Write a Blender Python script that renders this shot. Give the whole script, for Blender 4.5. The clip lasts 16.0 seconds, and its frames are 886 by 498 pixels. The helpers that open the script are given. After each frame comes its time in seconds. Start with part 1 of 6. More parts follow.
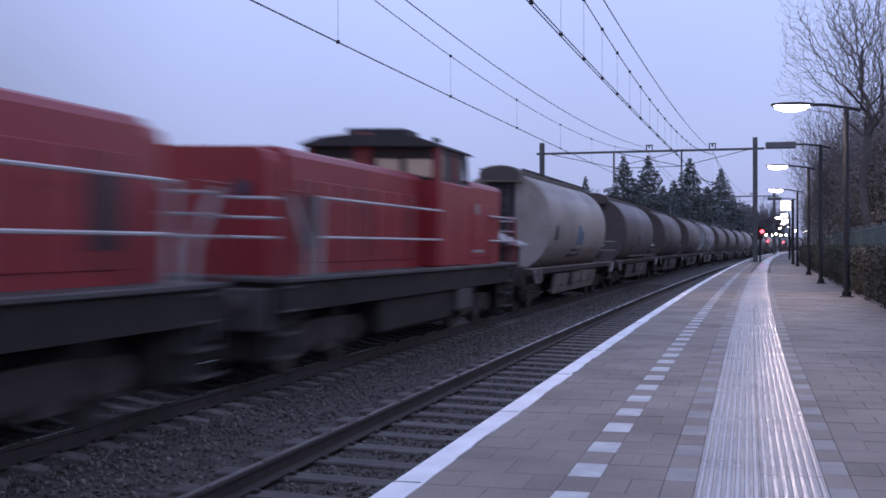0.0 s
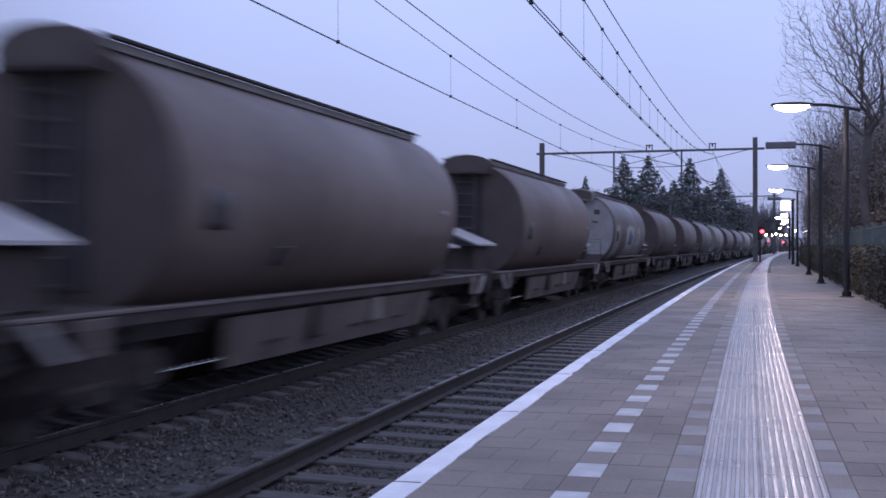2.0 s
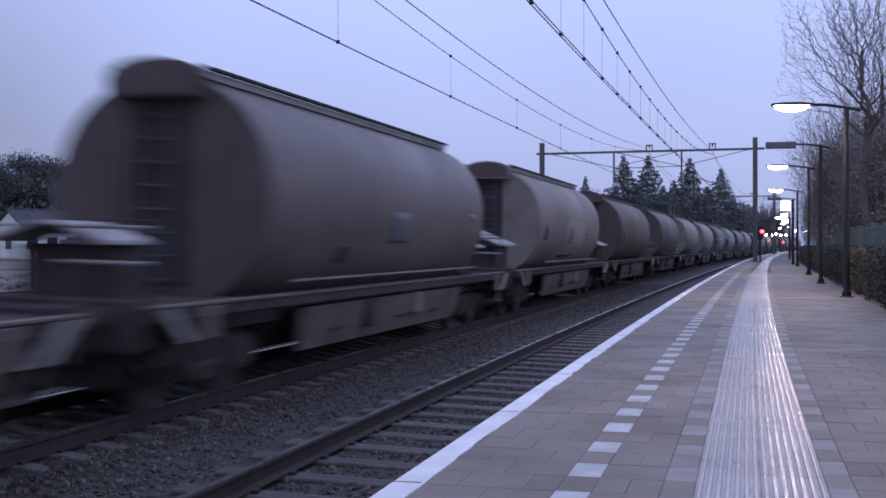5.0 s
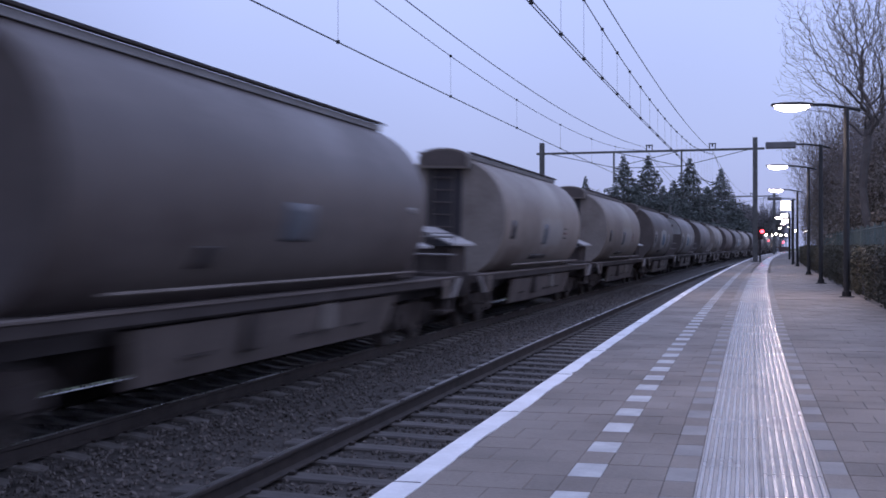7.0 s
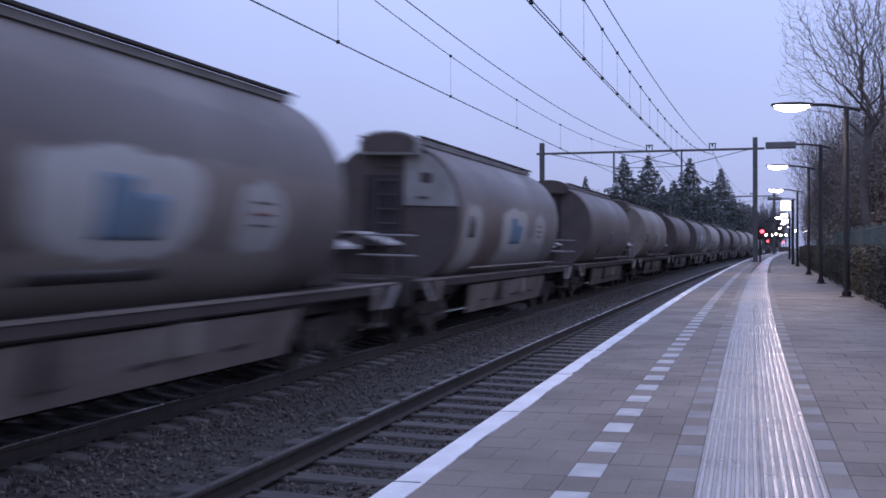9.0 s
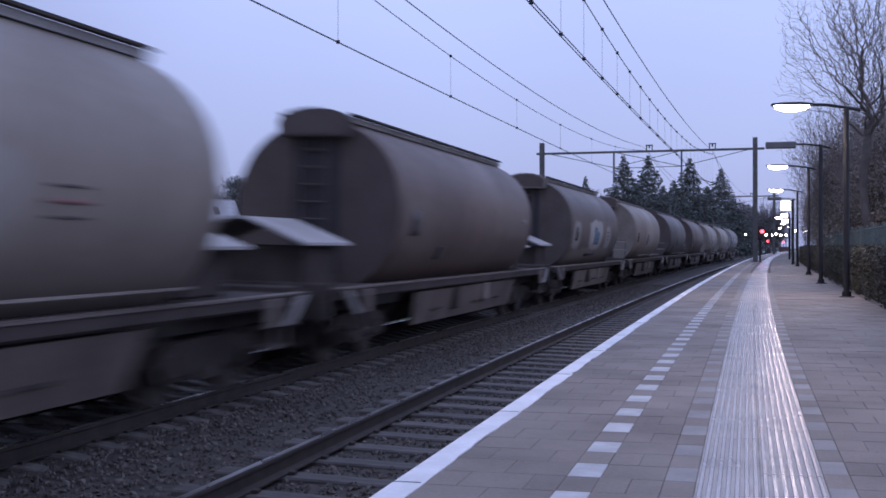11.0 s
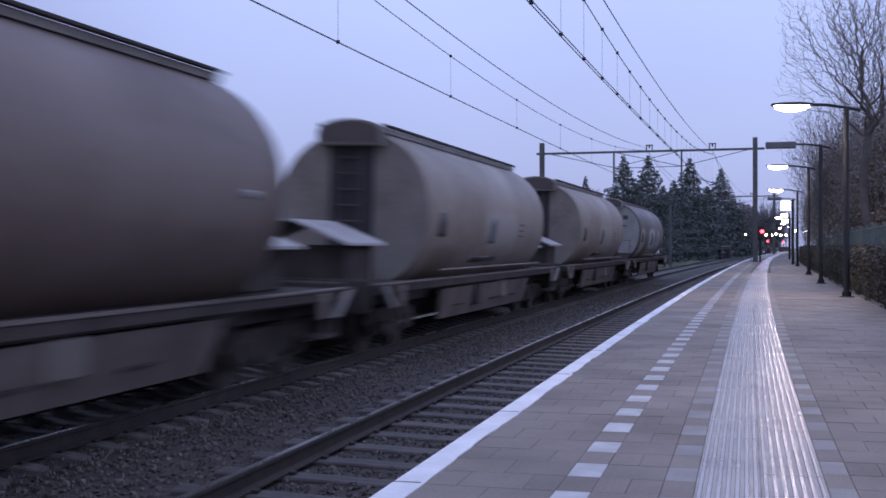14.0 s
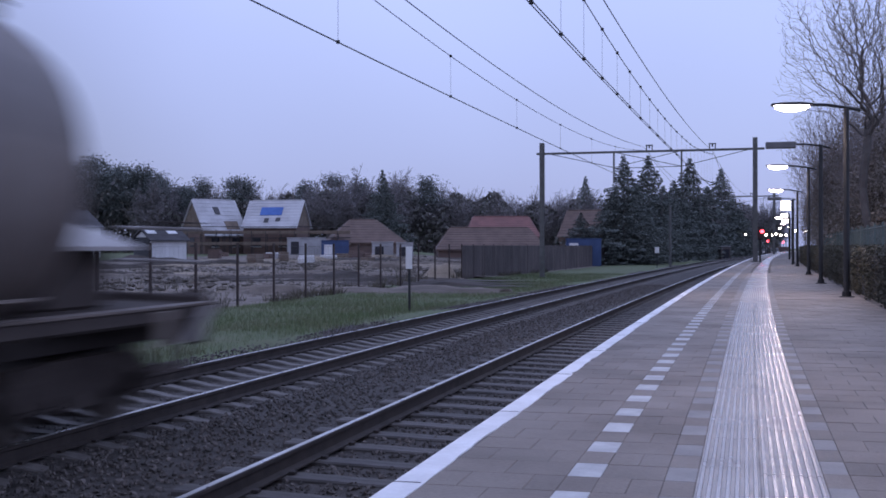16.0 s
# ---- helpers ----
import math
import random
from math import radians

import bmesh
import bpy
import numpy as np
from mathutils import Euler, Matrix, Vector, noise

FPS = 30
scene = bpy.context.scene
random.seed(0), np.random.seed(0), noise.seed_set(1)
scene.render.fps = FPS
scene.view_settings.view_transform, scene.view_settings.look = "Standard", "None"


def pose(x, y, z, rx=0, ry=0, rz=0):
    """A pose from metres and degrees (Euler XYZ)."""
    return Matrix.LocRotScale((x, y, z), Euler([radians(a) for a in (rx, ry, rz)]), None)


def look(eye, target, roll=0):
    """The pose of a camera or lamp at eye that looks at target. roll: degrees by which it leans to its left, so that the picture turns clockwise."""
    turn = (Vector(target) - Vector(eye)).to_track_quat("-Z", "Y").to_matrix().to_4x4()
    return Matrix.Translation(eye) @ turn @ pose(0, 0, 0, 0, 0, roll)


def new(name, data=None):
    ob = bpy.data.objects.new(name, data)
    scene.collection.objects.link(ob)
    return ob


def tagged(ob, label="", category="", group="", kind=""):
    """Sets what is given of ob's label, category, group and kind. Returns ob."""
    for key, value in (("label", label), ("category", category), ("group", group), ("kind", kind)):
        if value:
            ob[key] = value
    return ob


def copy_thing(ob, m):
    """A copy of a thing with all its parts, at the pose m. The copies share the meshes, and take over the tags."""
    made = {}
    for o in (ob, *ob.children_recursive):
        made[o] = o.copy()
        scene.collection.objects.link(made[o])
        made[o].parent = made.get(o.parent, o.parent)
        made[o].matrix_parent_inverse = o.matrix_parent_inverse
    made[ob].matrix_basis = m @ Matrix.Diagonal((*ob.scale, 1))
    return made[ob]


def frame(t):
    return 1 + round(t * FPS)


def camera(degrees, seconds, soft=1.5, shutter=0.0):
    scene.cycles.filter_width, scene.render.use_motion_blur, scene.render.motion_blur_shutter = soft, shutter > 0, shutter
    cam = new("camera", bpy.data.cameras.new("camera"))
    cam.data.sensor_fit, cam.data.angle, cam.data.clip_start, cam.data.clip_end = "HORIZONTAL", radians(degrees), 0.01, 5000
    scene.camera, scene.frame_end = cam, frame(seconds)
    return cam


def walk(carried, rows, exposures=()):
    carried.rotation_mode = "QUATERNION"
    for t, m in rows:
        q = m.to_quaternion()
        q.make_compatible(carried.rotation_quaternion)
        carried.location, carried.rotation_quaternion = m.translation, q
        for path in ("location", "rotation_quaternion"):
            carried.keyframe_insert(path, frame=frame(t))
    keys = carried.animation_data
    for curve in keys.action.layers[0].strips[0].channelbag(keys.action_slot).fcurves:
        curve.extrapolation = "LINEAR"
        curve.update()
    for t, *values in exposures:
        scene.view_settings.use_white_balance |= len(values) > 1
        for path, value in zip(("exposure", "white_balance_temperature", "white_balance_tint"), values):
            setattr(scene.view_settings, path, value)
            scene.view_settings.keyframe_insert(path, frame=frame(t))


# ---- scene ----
# camera: a tripod on the platform, standing still
cam = camera(41.82, 16.0, soft=1.7, shutter=0.62)
CAM_POSE = pose(0, 0, 0.967, 89.883, 0, 14.403) @ pose(0, 0, 0, 0, 0, -0.109)
walk(cam, [(0, CAM_POSE), (16, CAM_POSE)])

# overcast dusk sky
world = bpy.data.worlds.new("dusk_sky")
scene.world = world
world.use_nodes = True
wn, wl = world.node_tree.nodes, world.node_tree.links
wn.clear()
w_out = wn.new("ShaderNodeOutputWorld")
w_bg = wn.new("ShaderNodeBackground")
w_sky = wn.new("ShaderNodeTexSky")
w_sky.sky_type, w_sky.sun_disc = "NISHITA", False
w_sky.sun_elevation, w_sky.sun_rotation = radians(4), radians(200)
w_co = wn.new("ShaderNodeTexCoord")
w_sep = wn.new("ShaderNodeSeparateXYZ")
w_ramp = wn.new("ShaderNodeValToRGB")
w_noise = wn.new("ShaderNodeTexNoise")
w_noise.inputs["Scale"].default_value = 1.6
w_noise.inputs["Detail"].default_value = 3
w_mul = wn.new("ShaderNodeMath")
w_mul.operation = "MULTIPLY_ADD"
w_mul.inputs[1].default_value = 0.32
w_mix = wn.new("ShaderNodeMix")
w_mix.data_type = "RGBA"
w_mix.inputs["Factor"].default_value = 0.985
wl.new(w_co.outputs["Generated"], w_sep.inputs[0])
wl.new(w_co.outputs["Generated"], w_noise.inputs["Vector"])
wl.new(w_noise.outputs["Fac"], w_mul.inputs[0])
wl.new(w_sep.outputs["Z"], w_mul.inputs[2])
# the sky is darkened away from the platform, west of the line, for lens vignetting
w_dot = wn.new("ShaderNodeVectorMath")
w_dot.operation = "DOT_PRODUCT"
w_dot.inputs[1].default_value = (math.cos(radians(14.3)), math.sin(radians(14.3)), 0)
w_west = wn.new("ShaderNodeMapRange")
w_west.interpolation_type = "SMOOTHSTEP"
for key, value in (("From Min", -0.46), ("From Max", -0.17), ("To Min", -0.20), ("To Max", 0.0)):
    w_west.inputs[key].default_value = value
w_sum = wn.new("ShaderNodeMath")
wl.new(w_co.outputs["Generated"], w_dot.inputs[0])
wl.new(w_dot.outputs["Value"], w_west.inputs["Value"])
wl.new(w_mul.outputs[0], w_sum.inputs[0])
wl.new(w_west.outputs[0], w_sum.inputs[1])
wl.new(w_sum.outputs[0], w_ramp.inputs["Fac"])
cr = w_ramp.color_ramp
cr.elements[0].position, cr.elements[0].color = 0.10, (0.29, 0.335, 0.575, 1)
cr.elements[1].position, cr.elements[1].color = 0.47, (0.58, 0.69, 1.22, 1)
mid = cr.elements.new(0.25)
mid.color = (0.41, 0.482, 0.86, 1)
wl.new(w_sky.outputs[0], w_mix.inputs["A"])
wl.new(w_ramp.outputs[0], w_mix.inputs["B"])
wl.new(w_mix.outputs["Result"], w_bg.inputs["Color"])
w_bg.inputs["Strength"].default_value = 1.0
wl.new(w_bg.outputs[0], w_out.inputs[0])

# the last of the day: a weak, very wide sun behind the cloud
sun_data = bpy.data.lights.new("sun", "SUN")
sun_data.energy, sun_data.angle, sun_data.color = 0.12, radians(60), (0.85, 0.88, 1.0)
sun = new("sun", sun_data)
sun.matrix_world = look((0, 0, 50), (-14, 10, 0))


# ---- the line of the track: lateral shift of a gentle right-hand curve ----
CURVE_AT = (-900, -60, 0, 25, 50, 80, 120, 200, 900)
CURVATURE = (0.0, 0.0004, 0.00092, 0.00043, 0.00027, 0.0003, 0.00033, 0.00041, 0.00041)
_g = np.arange(-900, 900.5, 0.5)
_k = np.interp(_g, CURVE_AT, CURVATURE)
_a = np.cumsum(_k) * 0.5
_a -= np.interp(0, _g, _a)
_c = np.cumsum(_a) * 0.5
_c -= np.interp(0, _g, _c)


def bend(s):
    return float(np.interp(s, _g, _c))


def tangent(s):
    return float(np.interp(s, _g, _a))


def along(off, s, z=0.0):
    """World point at lateral offset off (positive towards the platform), s metres along the line."""
    a = tangent(s)
    n = math.hypot(1, a)
    return Vector((bend(s) + off / n, s, z))


NEAR, FAR = -3.013, -7.117      # centre lines of the two tracks
EDGE = -1.371                   # platform edge
RAIL = -0.782                   # mean rail level under the platform
CANT = 0.043                    # outer rail above the inner one
LEAN = math.degrees(math.asin(CANT / 1.5))
# ---- materials ----
MATS = {}


def mat(name, col, col2=None, rough=0.7, metal=0.0, scale=6.0, fine=60.0, bump=0.25, mix=0.5, coords="Object", stretch=(1, 1, 1), rnd=0.0, dist=0.01, spec=0.5):
    """Two-scale procedural surface: broad stains, fine grain and relief. rnd varies it from piece to piece."""
    if name in MATS:
        return MATS[name]
    m = bpy.data.materials.new(name)
    m.use_nodes = True
    n, l = m.node_tree.nodes, m.node_tree.links
    b = n["Principled BSDF"]
    b.inputs["Roughness"].default_value, b.inputs["Metallic"].default_value = rough, metal
    b.inputs["Specular IOR Level"].default_value = spec
    col2 = col2 or tuple(c * 0.6 for c in col)
    tc, mp = n.new("ShaderNodeTexCoord"), n.new("ShaderNodeMapping")
    mp.inputs["Scale"].default_value = stretch
    if coords == "World":
        l.new(n.new("ShaderNodeNewGeometry").outputs["Position"], mp.inputs["Vector"])
    else:
        l.new(tc.outputs[coords], mp.inputs["Vector"])
    big, small = n.new("ShaderNodeTexNoise"), n.new("ShaderNodeTexNoise")
    big.inputs["Scale"].default_value, big.inputs["Detail"].default_value = scale, 4
    small.inputs["Scale"].default_value, small.inputs["Detail"].default_value = fine, 3
    l.new(mp.outputs[0], big.inputs["Vector"]), l.new(mp.outputs[0], small.inputs["Vector"])
    add = n.new("ShaderNodeMath")
    add.operation = "MULTIPLY_ADD"
    add.inputs[1].default_value = 0.4
    l.new(small.outputs["Fac"], add.inputs[0]), l.new(big.outputs["Fac"], add.inputs[2])
    mr = n.new("ShaderNodeMapRange")
    mr.inputs["From Min"].default_value, mr.inputs["From Max"].default_value = 0.45, 0.95
    mr.inputs["To Max"].default_value = min(1.0, mix * 2)
    l.new(add.outputs[0], mr.inputs["Value"])
    mx = n.new("ShaderNodeMix")
    mx.data_type = "RGBA"
    mx.inputs["A"].default_value, mx.inputs["B"].default_value = (*col, 1), (*col2, 1)
    l.new(mr.outputs[0], mx.inputs["Factor"])
    out = mx.outputs["Result"]
    if rnd:
        oi, geo = n.new("ShaderNodeObjectInfo"), n.new("ShaderNodeNewGeometry")
        sm = n.new("ShaderNodeMath")
        l.new(oi.outputs["Random"], sm.inputs[0]), l.new(geo.outputs["Random Per Island"], sm.inputs[1])
        fr = n.new("ShaderNodeMath")
        fr.operation = "FRACT"
        l.new(sm.outputs[0], fr.inputs[0])
        hv, mr2 = n.new("ShaderNodeHueSaturation"), n.new("ShaderNodeMapRange")
        mr2.inputs["To Min"].default_value, mr2.inputs["To Max"].default_value = 1 - rnd, 1 + rnd
        l.new(fr.outputs[0], mr2.inputs["Value"]), l.new(mr2.outputs[0], hv.inputs["Value"])
        l.new(out, hv.inputs["Color"])
        out = hv.outputs["Color"]
    l.new(out, b.inputs["Base Color"])
    r2 = n.new("ShaderNodeMapRange")
    r2.inputs["To Min"].default_value, r2.inputs["To Max"].default_value = max(0.03, rough - 0.12), min(1, rough + 0.12)
    l.new(big.outputs["Fac"], r2.inputs["Value"]), l.new(r2.outputs[0], b.inputs["Roughness"])
    if bump:
        bp = n.new("ShaderNodeBump")
        bp.inputs["Strength"].default_value, bp.inputs["Distance"].default_value = bump, dist
        l.new(small.outputs["Fac"], bp.inputs["Height"]), l.new(bp.outputs[0], b.inputs["Normal"])
    MATS[name] = m
    return m


def glow(name, col, strength):
    if name in MATS:
        return MATS[name]
    m = bpy.data.materials.new(name)
    m.use_nodes = True
    b = m.node_tree.nodes["Principled BSDF"]
    b.inputs["Base Color"].default_value = (*col, 1)
    b.inputs["Emission Color"].default_value = (*col, 1)
    b.inputs["Emission Strength"].default_value = strength
    MATS[name] = m
    return m


M_PAVER = mat("grey_paver", (0.226, 0.188, 0.152), (0.122, 0.097, 0.076), 0.64, scale=1.1, fine=60, bump=0.4, rnd=0.09, mix=0.75, coords="World")
M_JOINT = mat("dark_joint", (0.15, 0.132, 0.118), (0.085, 0.074, 0.066), 0.9, scale=4, fine=60)
M_LIGHT = mat("pale_paver", (0.27, 0.25, 0.228), (0.18, 0.166, 0.15), 0.6, scale=3, fine=60, rnd=0.12, coords="World")
M_DASH = mat("white_paver", (0.52, 0.52, 0.50), (0.34, 0.33, 0.32), 0.55, scale=6, fine=60, rnd=0.1, coords="World")
M_TACT = mat("ribbed_tile", (0.42, 0.38, 0.335), (0.29, 0.257, 0.226), 0.25, scale=1.2, fine=60, bump=0.12, rnd=0.06, coords="World", mix=0.6)
M_TILEBASE = mat("ribbed_tile_base", (0.40, 0.362, 0.318), (0.25, 0.22, 0.195), 0.42, scale=3, fine=45, bump=0.3, rnd=0.06, coords="World", mix=0.5)
M_WHITE = mat("white_edge_paint", (0.82, 0.82, 0.82), (0.62, 0.61, 0.6), 0.5, scale=3, fine=30, mix=0.5, coords="World")
M_BALLAST = mat("ballast", (0.072, 0.062, 0.055), (0.03, 0.026, 0.023), 0.9, scale=9, fine=70, bump=0.9, rnd=0.0, dist=0.03)
M_STONE = mat("ballast_stone", (0.125, 0.108, 0.098), (0.045, 0.039, 0.035), 0.85, scale=12, fine=60, rnd=0.55)
M_SLEEPER_W = mat("dark_sleeper", (0.098, 0.088, 0.082), (0.042, 0.037, 0.034), 0.75, scale=3, fine=50, stretch=(1, 6, 1), rnd=0.2)
M_SLEEPER_C = mat("concrete_sleeper", (0.165, 0.152, 0.142), (0.07, 0.062, 0.056), 0.8, scale=5, fine=50, rnd=0.15)
M_RAILSIDE = mat("rusty_rail", (0.040, 0.030, 0.026), (0.02, 0.016, 0.014), 0.8, scale=4, fine=50)
M_RAILTOP = mat("polished_rail", (0.55, 0.54, 0.53), (0.4, 0.38, 0.36), 0.28, metal=1.0, scale=2, fine=30, bump=0.05)
M_GRASS = mat("grass", (0.075, 0.115, 0.045), (0.105, 0.105, 0.055), 0.95, scale=1.2, fine=14, bump=0.8, dist=0.05)
M_BLADE = mat("grass_blade", (0.105, 0.16, 0.065), (0.145, 0.14, 0.08), 0.9, scale=0.8, fine=9, rnd=0.35, bump=0)
M_SOIL = mat("bare_soil", (0.23, 0.19, 0.155), (0.085, 0.07, 0.058), 0.95, scale=0.22, fine=2, bump=0.6, dist=0.06, mix=0.9, stretch=(0.6, 2.2, 1))
M_STEEL = mat("galvanised_steel", (0.13, 0.135, 0.13), (0.085, 0.085, 0.08), 0.6, metal=0.3, scale=4, fine=40)
M_DARK = mat("dark_painted_steel", (0.02, 0.02, 0.022), (0.013, 0.013, 0.013), 0.55, scale=5, fine=50)
M_WIRE = mat("wire", (0.03, 0.03, 0.032), (0.02, 0.02, 0.02), 0.6, scale=3, fine=20, bump=0)


# ---- mesh helpers ----
def part(name, bm, material, parent=None, label="", smooth=False):
    me = bpy.data.meshes.new(name)
    bmesh.ops.recalc_face_normals(bm, faces=bm.faces)
    bm.to_mesh(me)
    bm.free()
    if smooth:
        for poly in me.polygons:
            poly.use_smooth = True
    for m in (material if isinstance(material, (list, tuple)) else [material]):
        me.materials.append(m)
    ob = new(name, me)
    if parent is not None:
        ob.parent = parent
    if label:
        ob["label"] = label
    return ob


def piece(name, me, parent, loc, rz=0.0):
    ob = new(name, me)
    ob.parent = parent
    ob.location = loc
    ob.rotation_euler = (0, 0, rz)
    return ob


def raw(name, verts, faces, material, parent=None):
    me = bpy.data.meshes.new(name)
    me.from_pydata([tuple(v) for v in verts], [], faces)
    me.materials.append(material)
    ob = new(name, me)
    if parent is not None:
        ob.parent = parent
    return ob


def thing(name, loc=(0, 0, 0), rz=0.0):
    ob = new(name)
    ob.location = loc
    ob.rotation_euler = (0, 0, rz)
    ob.empty_display_size = 0.1
    return ob


def box(bm, x0, x1, y0, y1, z0, z1, mi=0, bevel=0.0):
    v = [bm.verts.new(c) for c in ((x0, y0, z0), (x1, y0, z0), (x1, y1, z0), (x0, y1, z0), (x0, y0, z1), (x1, y0, z1), (x1, y1, z1), (x0, y1, z1))]
    fs = [bm.faces.new([v[i] for i in q]) for q in ((3, 2, 1, 0), (4, 5, 6, 7), (0, 1, 5, 4), (1, 2, 6, 5), (2, 3, 7, 6), (3, 0, 4, 7))]
    for f in fs:
        f.material_index = mi
    if bevel:
        es = list({e for f in fs for e in f.edges})
        bmesh.ops.bevel(bm, geom=es, offset=bevel, segments=1, affect="EDGES")
    return bm


def B(*a, **k):
    return box(bmesh.new(), *a, **k)


def tube(bm, pts, r, seg=6, r2=None, caps=True):
    """A tube along points, tapering from r to r2."""
    pts = [Vector(q) for q in pts]
    rings = []
    for i, q in enumerate(pts):
        d = (pts[min(i + 1, len(pts) - 1)] - pts[max(i - 1, 0)]).normalized()
        a = d.orthogonal().normalized() if not rings else (prev - d * prev.dot(d)).normalized()
        prev = a
        b = d.cross(a)
        rr = r + ((r2 if r2 is not None else r) - r) * i / max(1, len(pts) - 1)
        rings.append([bm.verts.new(q + (a * math.cos(2 * math.pi * j / seg) + b * math.sin(2 * math.pi * j / seg)) * rr) for j in range(seg)])
    for u, w in zip(rings, rings[1:]):
        for j in range(seg):
            bm.faces.new((u[j], u[(j + 1) % seg], w[(j + 1) % seg], w[j]))
    if caps and seg > 2:
        bm.faces.new(rings[0][::-1])
        bm.faces.new(rings[-1])
    return bm


def T(pts, r, seg=6, r2=None):
    return tube(bmesh.new(), pts, r, seg, r2)


def prism(bm, prof, y0, y1, axis="y", mi=0):
    """Extrude a closed profile of (a, b) pairs: axis y takes (x, z), axis x takes (y, z)."""
    def at(q, w):
        return (q[0], w, q[1]) if axis == "y" else (w, q[0], q[1])
    u = [bm.verts.new(at(q, y0)) for q in prof]
    w = [bm.verts.new(at(q, y1)) for q in prof]
    n = len(prof)
    fs = [bm.faces.new((u[i], u[(i + 1) % n], w[(i + 1) % n], w[i])) for i in range(n)]
    fs += [bm.faces.new(u[::-1]), bm.faces.new(w)]
    for f in fs:
        f.material_index = mi
    return bm


def strip(name, prof, s_list, material, parent=None, close=True):
    """A long body of the profile (offset, z) swept along the line of the track."""
    verts, faces = [], []
    n = len(prof)
    for s in s_list:
        verts += [along(o, s, z) for o, z in prof]
    for i in range(len(s_list) - 1):
        for j in range(n if close else n - 1):
            k = (j + 1) % n
            faces.append((i * n + j, i * n + k, (i + 1) * n + k, (i + 1) * n + j))
    if close:
        faces += [tuple(range(n))[::-1], tuple((len(s_list) - 1) * n + j for j in range(n))]
    ob = raw(name, verts, faces, material, parent)
    return ob


def stations(a, b, near=2.0, far=8.0):
    out, s = [], a
    while s < b:
        out.append(s)
        s += near if abs(s) < 120 else far
    return out + [b]
# ---- ground, tracks, platform ----
YAW = radians(14.403)


def site_level(x, y):
    """The building site rises gently away from the railway."""
    deep = -math.sin(YAW) * x + math.cos(YAW) * y
    across = (math.cos(YAW) * x + math.sin(YAW) * y) / max(deep, 1.0)
    rise = min(1.15, max(0.0, (deep - 40) * 0.012))
    return -1.05 + rise * min(1.0, max(0.0, (0.06 - across) / 0.08))


def ground():
    """One sheet from under the tracks to the horizon."""
    offs = [-900, -500, -300, -200, -150, -120, -95, -75, -60, -48, -38, -30, -25, -21.5, -19, -17, -15.5, -14, -12.5, -11.2, -10.0, -9.2, -5.0, -1.2, 2.3, 3.1, 4, 8, 20, 60, 200, 600]
    ss = [-400, -200, -100, -60, -30, -15] + [x * 2.0 for x in range(-4, 60)] + [130 + 12 * i for i in range(15)] + [350, 450, 600, 900]
    verts, faces = [], []
    for s in ss:
        for o in offs:
            z = -1.0
            if o > 3.5:
                z = -0.06
            elif o > 2.5:
                z = -0.05
            elif o > -9.2:
                z = -1.35
            elif -16 < o < -9:
                z = -1.02 + 0.10 * noise.noise(Vector((o * 0.4, s * 0.2, 0)))
            elif o <= -16:
                z = site_level(bend(s) * (1 if abs(o) < 70 else 0) + o, s) + 0.3 * noise.noise(Vector((o * 0.11, s * 0.09, 3))) * min(1, (-o - 16) / 8)
            verts.append(Vector((bend(s) * (1 if abs(o) < 70 else 0) + o, s, z)))
    n = len(offs)
    for i in range(len(ss) - 1):
        for j in range(n - 1):
            faces.append((i * n + j, i * n + j + 1, (i + 1) * n + j + 1, (i + 1) * n + j))
    ob = raw("ground", verts, faces, M_GRASS)
    ob.data.materials.append(M_SOIL)
    for i, poly in enumerate(ob.data.polygons):
        o = offs[i % (n - 1)]
        s = ss[i // (n - 1)]
        if -75 < o < -17.5 and s < 140:
            poly.material_index = 1
    tagged(ob, "grassy verge and churned building-site soil beside the railway", "ground", kind="structure")
    bed = strip("ballast_bed", [(-10.6, -1.06), (-9.3, -1.02), (-8.5, -1.0), (-8.3, -1.0), (-5.9, -1.015), (-5.6, -0.985), (-5.1, -0.95), (-4.6, -0.96), (-4.3, -0.968), (-1.5, -0.985), (-1.40, -1.3), (-10.6, -1.3)], stations(-80, 640), M_BALLAST)
    tagged(bed, "dark crushed-stone ballast under both railway tracks", "ballast", kind="structure")


